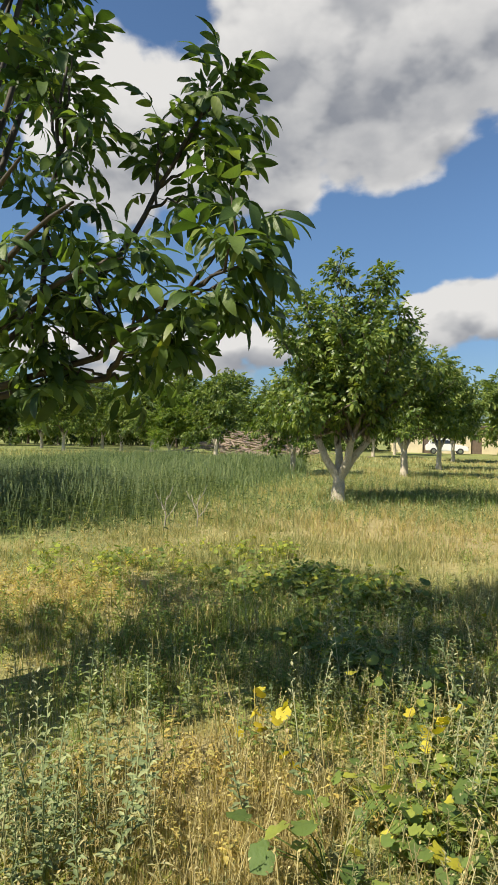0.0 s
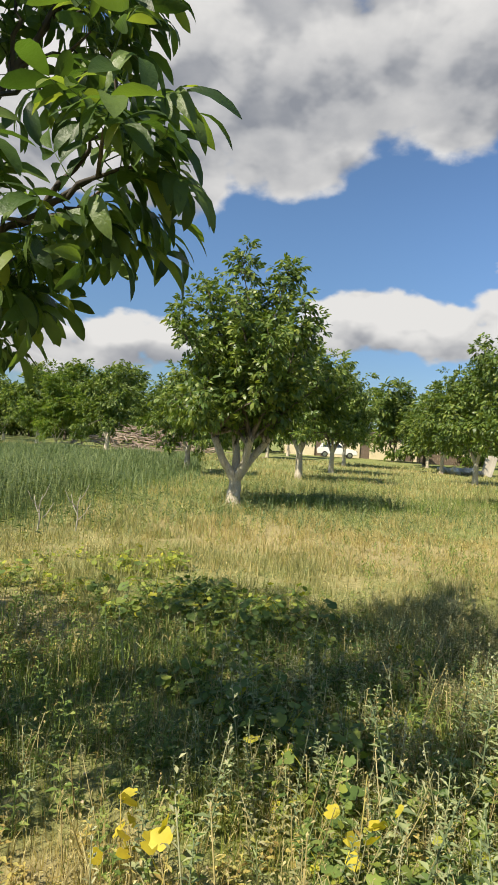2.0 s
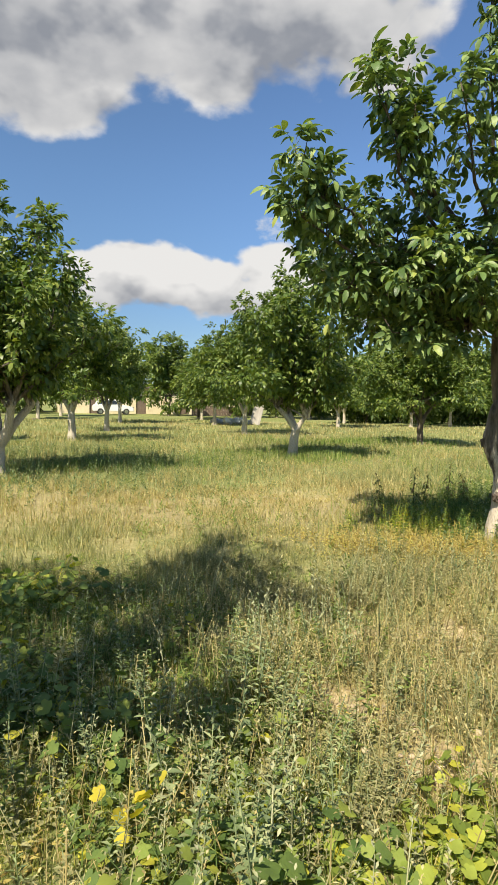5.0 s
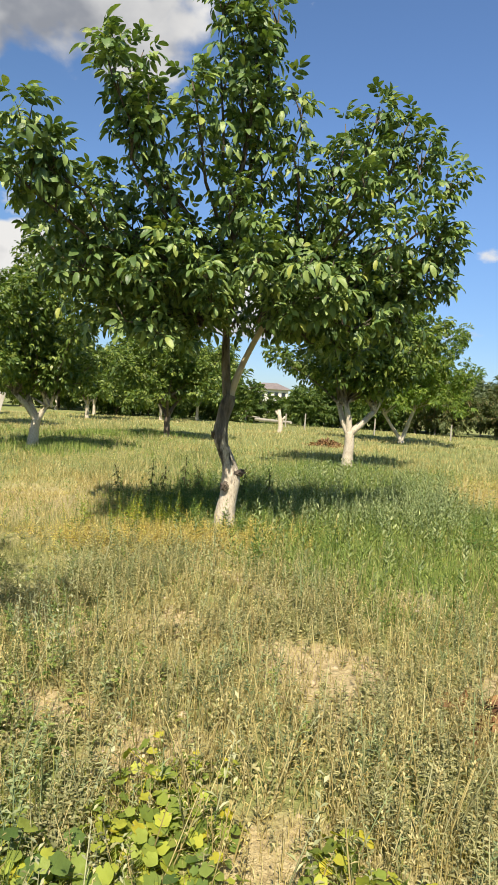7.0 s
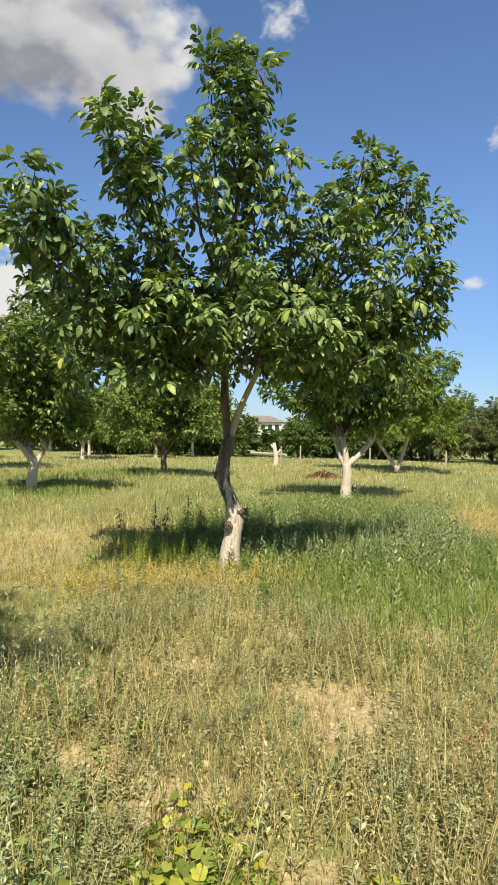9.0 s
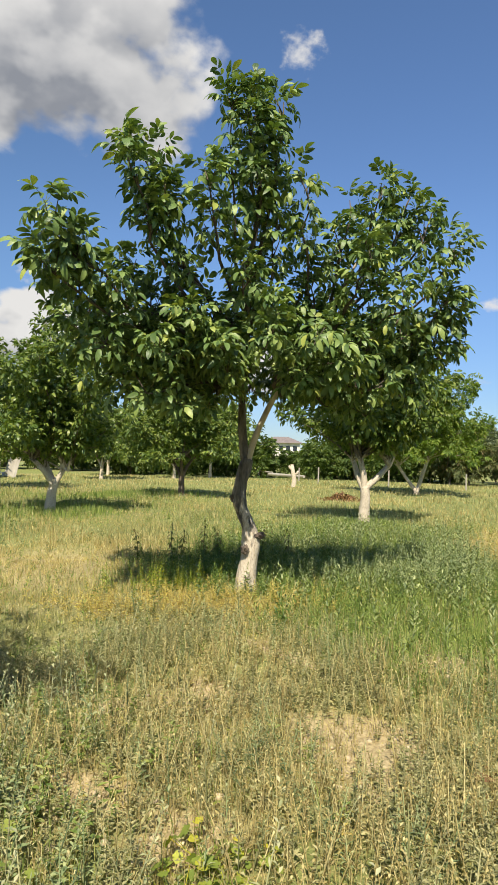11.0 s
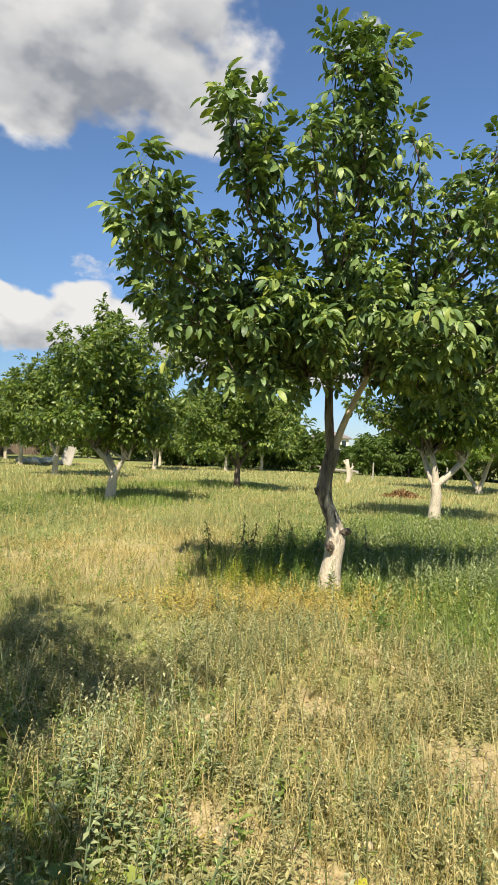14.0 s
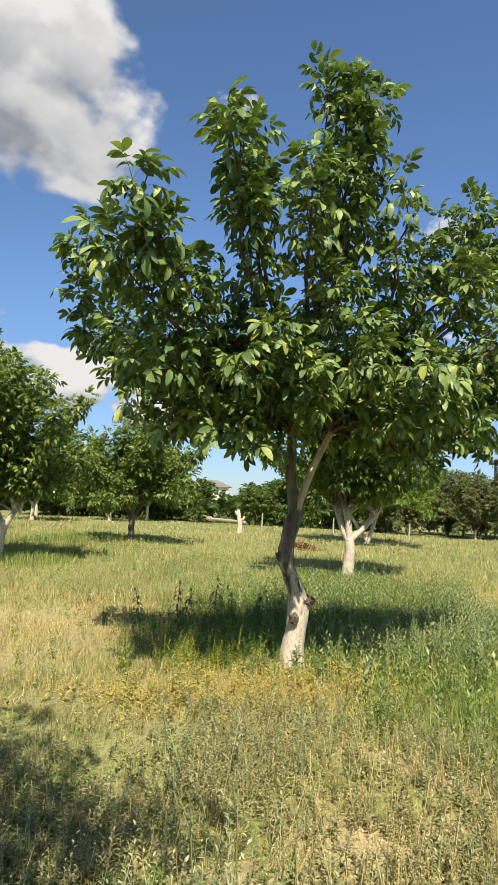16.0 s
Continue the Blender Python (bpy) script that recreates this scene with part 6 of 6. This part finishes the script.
def yard_house():
    root = new("house")
    root.location = (21.0, 68.0, 0)
    xs = [(-11, -8.2), (-7.2, -3.0), (-1.8, 2.2), (3.3, 11)]
    for a, b in xs:
        bm = bmesh.new()
        block(bm, a, b, -0.15, 0.15, 0, 2.9)
        part("wall", bm, M_WALL, root)
    for a, b in ((-8.2, -7.2), (-3.0, -1.8), (2.2, 3.3)):
        bm = bmesh.new()
        block(bm, a, b, -0.14, 0.14, 2.1, 2.9)
        part("lintel", bm, M_WALL, root)
        bm = bmesh.new()
        block(bm, a, b, 0.0, 0.06, 0, 2.1)
        part("door", bm, M_BRICKRED, root, "brown boarded door")
    for y0, y1 in ((5.7, 6.0),):
        bm = bmesh.new()
        block(bm, -11, 11, y0, y1, 0, 2.9)
        part("wall", bm, M_WALL, root)
    for a, b in ((-11, -10.7), (10.7, 11)):
        bm = bmesh.new()
        block(bm, a, b, 0.15, 5.7, 0, 2.9)
        part("wall", bm, M_WALL, root)
    bm = bmesh.new()
    block(bm, -11.4, 11.4, -0.6, 6.4, 2.904, 3.1, 0.03)
    part("roof", bm, M_ROOF, root)
    tagged(root, "low cream-walled house with brown doors", "house")


yard_house()


def plank_fence(x0, x1, y, h):
    root = new("fence")
    root.location = (x0, y, 0)
    k, x = 0, 0.0
    while x < x1 - x0:
        bm = bmesh.new()
        block(bm, x, x + 0.18, -0.015, 0.015, 0.05, h + 0.04 * math.sin(k * 2.3))
        part("slat", bm, M_BRICKRED, root)
        x += 0.2
        k += 1
    for z in (0.35, h - 0.3):
        bm = bmesh.new()
        block(bm, 0, x1 - x0, 0.018, 0.07, z, z + 0.09)
        part("rail", bm, M_BRICKRED, root)
    tagged(root, "brown board fence before the yard", "fence")


plank_fence(22.0, 30.0, 60.5, 1.1)


def parked_car(x, y, turn):
    root = new("car")
    root.location, root.rotation_euler = (x, y, 0), (0, 0, radians(turn))
    # side outline: along, height
    prof = [(-2.05, 0.35), (-2.1, 0.75), (-2.0, 1.0), (-1.75, 1.08), (1.05, 1.02), (1.85, 0.88), (2.12, 0.72), (2.15, 0.35)]
    cab = [(-1.85, 1.06), (-1.55, 1.55), (-1.2, 1.62), (0.2, 1.60), (0.95, 1.02)]

    def extrude(outline, w, mat, name, taper=1.0):
        bm = bmesh.new()
        a = [bm.verts.new((px, -w * (taper if pz > 1.3 else 1), pz)) for px, pz in outline]
        b = [bm.verts.new((px, w * (taper if pz > 1.3 else 1), pz)) for px, pz in outline]
        n = len(outline)
        bm.faces.new(a)
        bm.faces.new(b[::-1])
        for i in range(n):
            bm.faces.new((a[i], b[i], b[(i + 1) % n], a[(i + 1) % n]))
        bmesh.ops.recalc_face_normals(bm, faces=bm.faces)
        bmesh.ops.bevel(bm, geom=list(bm.edges), offset=0.05, segments=2, affect="EDGES")
        return part(name, bm, mat, root)
    extrude(prof, 0.87, M_PAINT, "body")
    extrude(cab, 0.80, M_PAINT, "cabin", 0.88)
    for s in (-1, 1):
        for o in ([(-1.5, 1.12), (-1.38, 1.46), (-0.75, 1.5), (-0.75, 1.12)], [(-0.68, 1.12), (-0.68, 1.5), (0.1, 1.49), (0.62, 1.12)]):
            bm = bmesh.new()
            vs = [bm.verts.new((px, s * ((0.845 if pz < 1.3 else 0.765)), pz)) for px, pz in o]
            bm.faces.new(vs)
            r = bmesh.ops.extrude_face_region(bm, geom=list(bm.faces))
            for v in [e for e in r["geom"] if isinstance(e, bmesh.types.BMVert)]:
                v.co.y -= s * 0.06
            part("window", bm, M_GLASS, root, "dark tinted window")
        for px in (-1.3, 1.35):
            bm = bmesh.new()
            cylinder_between(bm, (px, s * 0.68, 0.32), (px, s * 0.90, 0.32), 0.32, 0.32, 20)
            t = part("wheel", bm, M_RUBBER, root, "black tyre")
            bm = bmesh.new()
            cylinder_between(bm, (px, s * 0.84, 0.32), (px, s * 0.91, 0.32), 0.2, 0.19, 14)
            part("rim", bm, M_CHROME, t)
        bm = bmesh.new()
        block(bm, 2.02, 2.14, s * 0.62 - 0.16, s * 0.62 + 0.16, 0.68, 0.8, 0.02)
        part("headlight", bm, M_GLASS, root)
    bm = bmesh.new()
    vs = [bm.verts.new(c) for c in ((0.28, -0.62, 1.57), (0.28, 0.62, 1.57), (0.93, 0.72, 1.1), (0.93, -0.72, 1.1))]
    bm.faces.new(vs)
    r = bmesh.ops.extrude_face_region(bm, geom=list(bm.faces))
    for v in [e for e in r["geom"] if isinstance(e, bmesh.types.BMVert)]:
        v.co += Vector((0.05, 0, 0.04))
    part("windscreen", bm, M_GLASS, root, "dark windscreen")
    tagged(root, "white parked hatchback car before the low house", "car")


parked_car(14.6, 64.6, -8)


def far_house(x, y, turn):
    root = new("house")
    root.location, root.rotation_euler = (x, y, 0), (0, 0, radians(turn))
    bm = bmesh.new()
    block(bm, -5.5, 5.5, -4, 4, 0, 6.4)
    part("wall", bm, M_STONE, root)
    bm = bmesh.new()
    r = bmesh.ops.create_cone(bm, cap_ends=True, segments=4, radius1=9.4, radius2=3.0, depth=1.8)["verts"]
    for v in r:
        v.co = Matrix.Rotation(radians(45), 3, "Z") @ v.co
        v.co.y *= 0.75
        v.co.z += 7.3
    part("roof", bm, M_ROOF, root, "dark hipped roof")
    for k in range(5):
        for z in (1.0, 4.2):
            bm = bmesh.new()
            block(bm, -4.9 + k * 2.1, -3.7 + k * 2.1, -4.05, -3.9, z, z + 1.4)
            part("window", bm, M_GLASS, root, "dark window")
    root.scale = (0.8, 0.8, 0.86)
    tagged(root, "two-storey pale house with dark roof beyond the trees", "house")


far_house(114.0, 94.0, -50)


def slatted_barn(x, y, turn):
    root = new("barn")
    root.location, root.rotation_euler = (x, y, 0), (0, 0, radians(turn))
    for px in (-3.0, 3.0):
        for py in (0, 4.0):
            bm = bmesh.new()
            block(bm, px - 0.08, px + 0.08, py - 0.08, py + 0.08, 0, 6.2)
            part("post", bm, M_SLAT, root)
    for k in range(36):
        for y0, y1 in ((-0.12, -0.085), (4.085, 4.12)):
            bm = bmesh.new()
            block(bm, -3.1, 3.1, y0, y1, 0.3 + k * 0.16, 0.3 + k * 0.16 + 0.11)
            part("slat", bm, M_SLAT, root)
        for x0, x1 in ((-3.12, -3.085), (3.085, 3.12)):
            bm = bmesh.new()
            block(bm, x0, x1, -0.05, 4.05, 0.3 + k * 0.16, 0.3 + k * 0.16 + 0.11)
            part("slat", bm, M_SLAT, root)
    bm = bmesh.new()
    block(bm, -3.5, 3.5, -0.5, 4.5, 6.2, 6.32, 0.02)
    part("roof", bm, M_ROOF, root)
    tagged(root, "tall dark slatted wooden drying barn", "barn")


slatted_barn(51.7, 10.7, -70)


def dry_sapling(x, y, seed):
    """A bare, bleached little stem with a few twigs."""
    rng = np.random.default_rng(seed)
    root = new("dry_sapling")
    root.location = (x, y, float(height(x, y)))
    g = Geo()
    g.tube([(0, 0, -0.03), (0.02, 0.01, 0.18), (0.0, 0.03, 0.34), (0.04, 0.02, 0.52)], [0.014, 0.012, 0.009, 0.004], 6, 0.08, rng)
    hang("stem", g.mesh("stem", M_PLANK, True), root)
    for k in range(4):
        a = k * 1.9 + rng.uniform(-0.4, 0.4)
        z = 0.14 + 0.09 * k
        g = Geo()
        g.tube([(0.01, 0.01, z), (0.12 * math.cos(a), 0.12 * math.sin(a), z + 0.12), (0.2 * math.cos(a), 0.2 * math.sin(a), z + 0.27)], [0.008, 0.006, 0.003], 5, 0.08, rng)
        hang("twig", g.mesh("twig", M_PLANK, True), root)
    tagged(root, "bare bleached sapling at the edge of the rye", "sapling", "dry saplings")


dry_sapling(-2.25, 9.3, 1)
dry_sapling(-1.75, 9.4, 2)


def soil_clods(seed, count):
    """Lumps of dry earth on the bare ground."""
    x, y, r, rng = scatter(seed, count, lambda a, b: np.clip(zone_soil(a, b) * 1.1, 0, 1), box=(-1.2, 7.0, 1.2, 5.4))
    bm = bmesh.new()
    bmesh.ops.create_icosphere(bm, subdivisions=1, radius=1.0)
    ball = np.array([v.co[:] for v in bm.verts])
    tri = np.array([[v.index for v in f.verts] for f in bm.faces])
    bm.free()
    shapes = [ball * rng.uniform(0.65, 1.25, (len(ball), 1)) * np.array([1.0, 0.8, 0.55]) for _ in range(6)]
    kind = rng.integers(0, 6, len(x))
    size = 0.007 + 0.022 * rng.random(len(x)) ** 4
    a = rng.uniform(0, 6.283, len(x))
    zero, one = np.zeros(len(x)), np.ones(len(x))
    R = np.stack([np.stack([np.cos(a), -np.sin(a), zero], -1), np.stack([np.sin(a), np.cos(a), zero], -1), np.stack([zero, zero, one], -1)], 1) * size[:, None, None]
    O = np.stack([x, y, height(x, y) + 0.15 * size], -1)
    g = Geo()
    for k in range(6):
        g.stamp(shapes[k], tri, R[kind == k], O[kind == k])
    tagged(new("soil_clods", g.mesh("soil_clods", plain_mat("dry clods", (0.32, 0.25, 0.15), (0.60, 0.49, 0.33), 0.95, 30.0), True)), "small pale lumps of dry earth on bare ground", "clods", kind="stuff")


soil_clods(600, 6500)
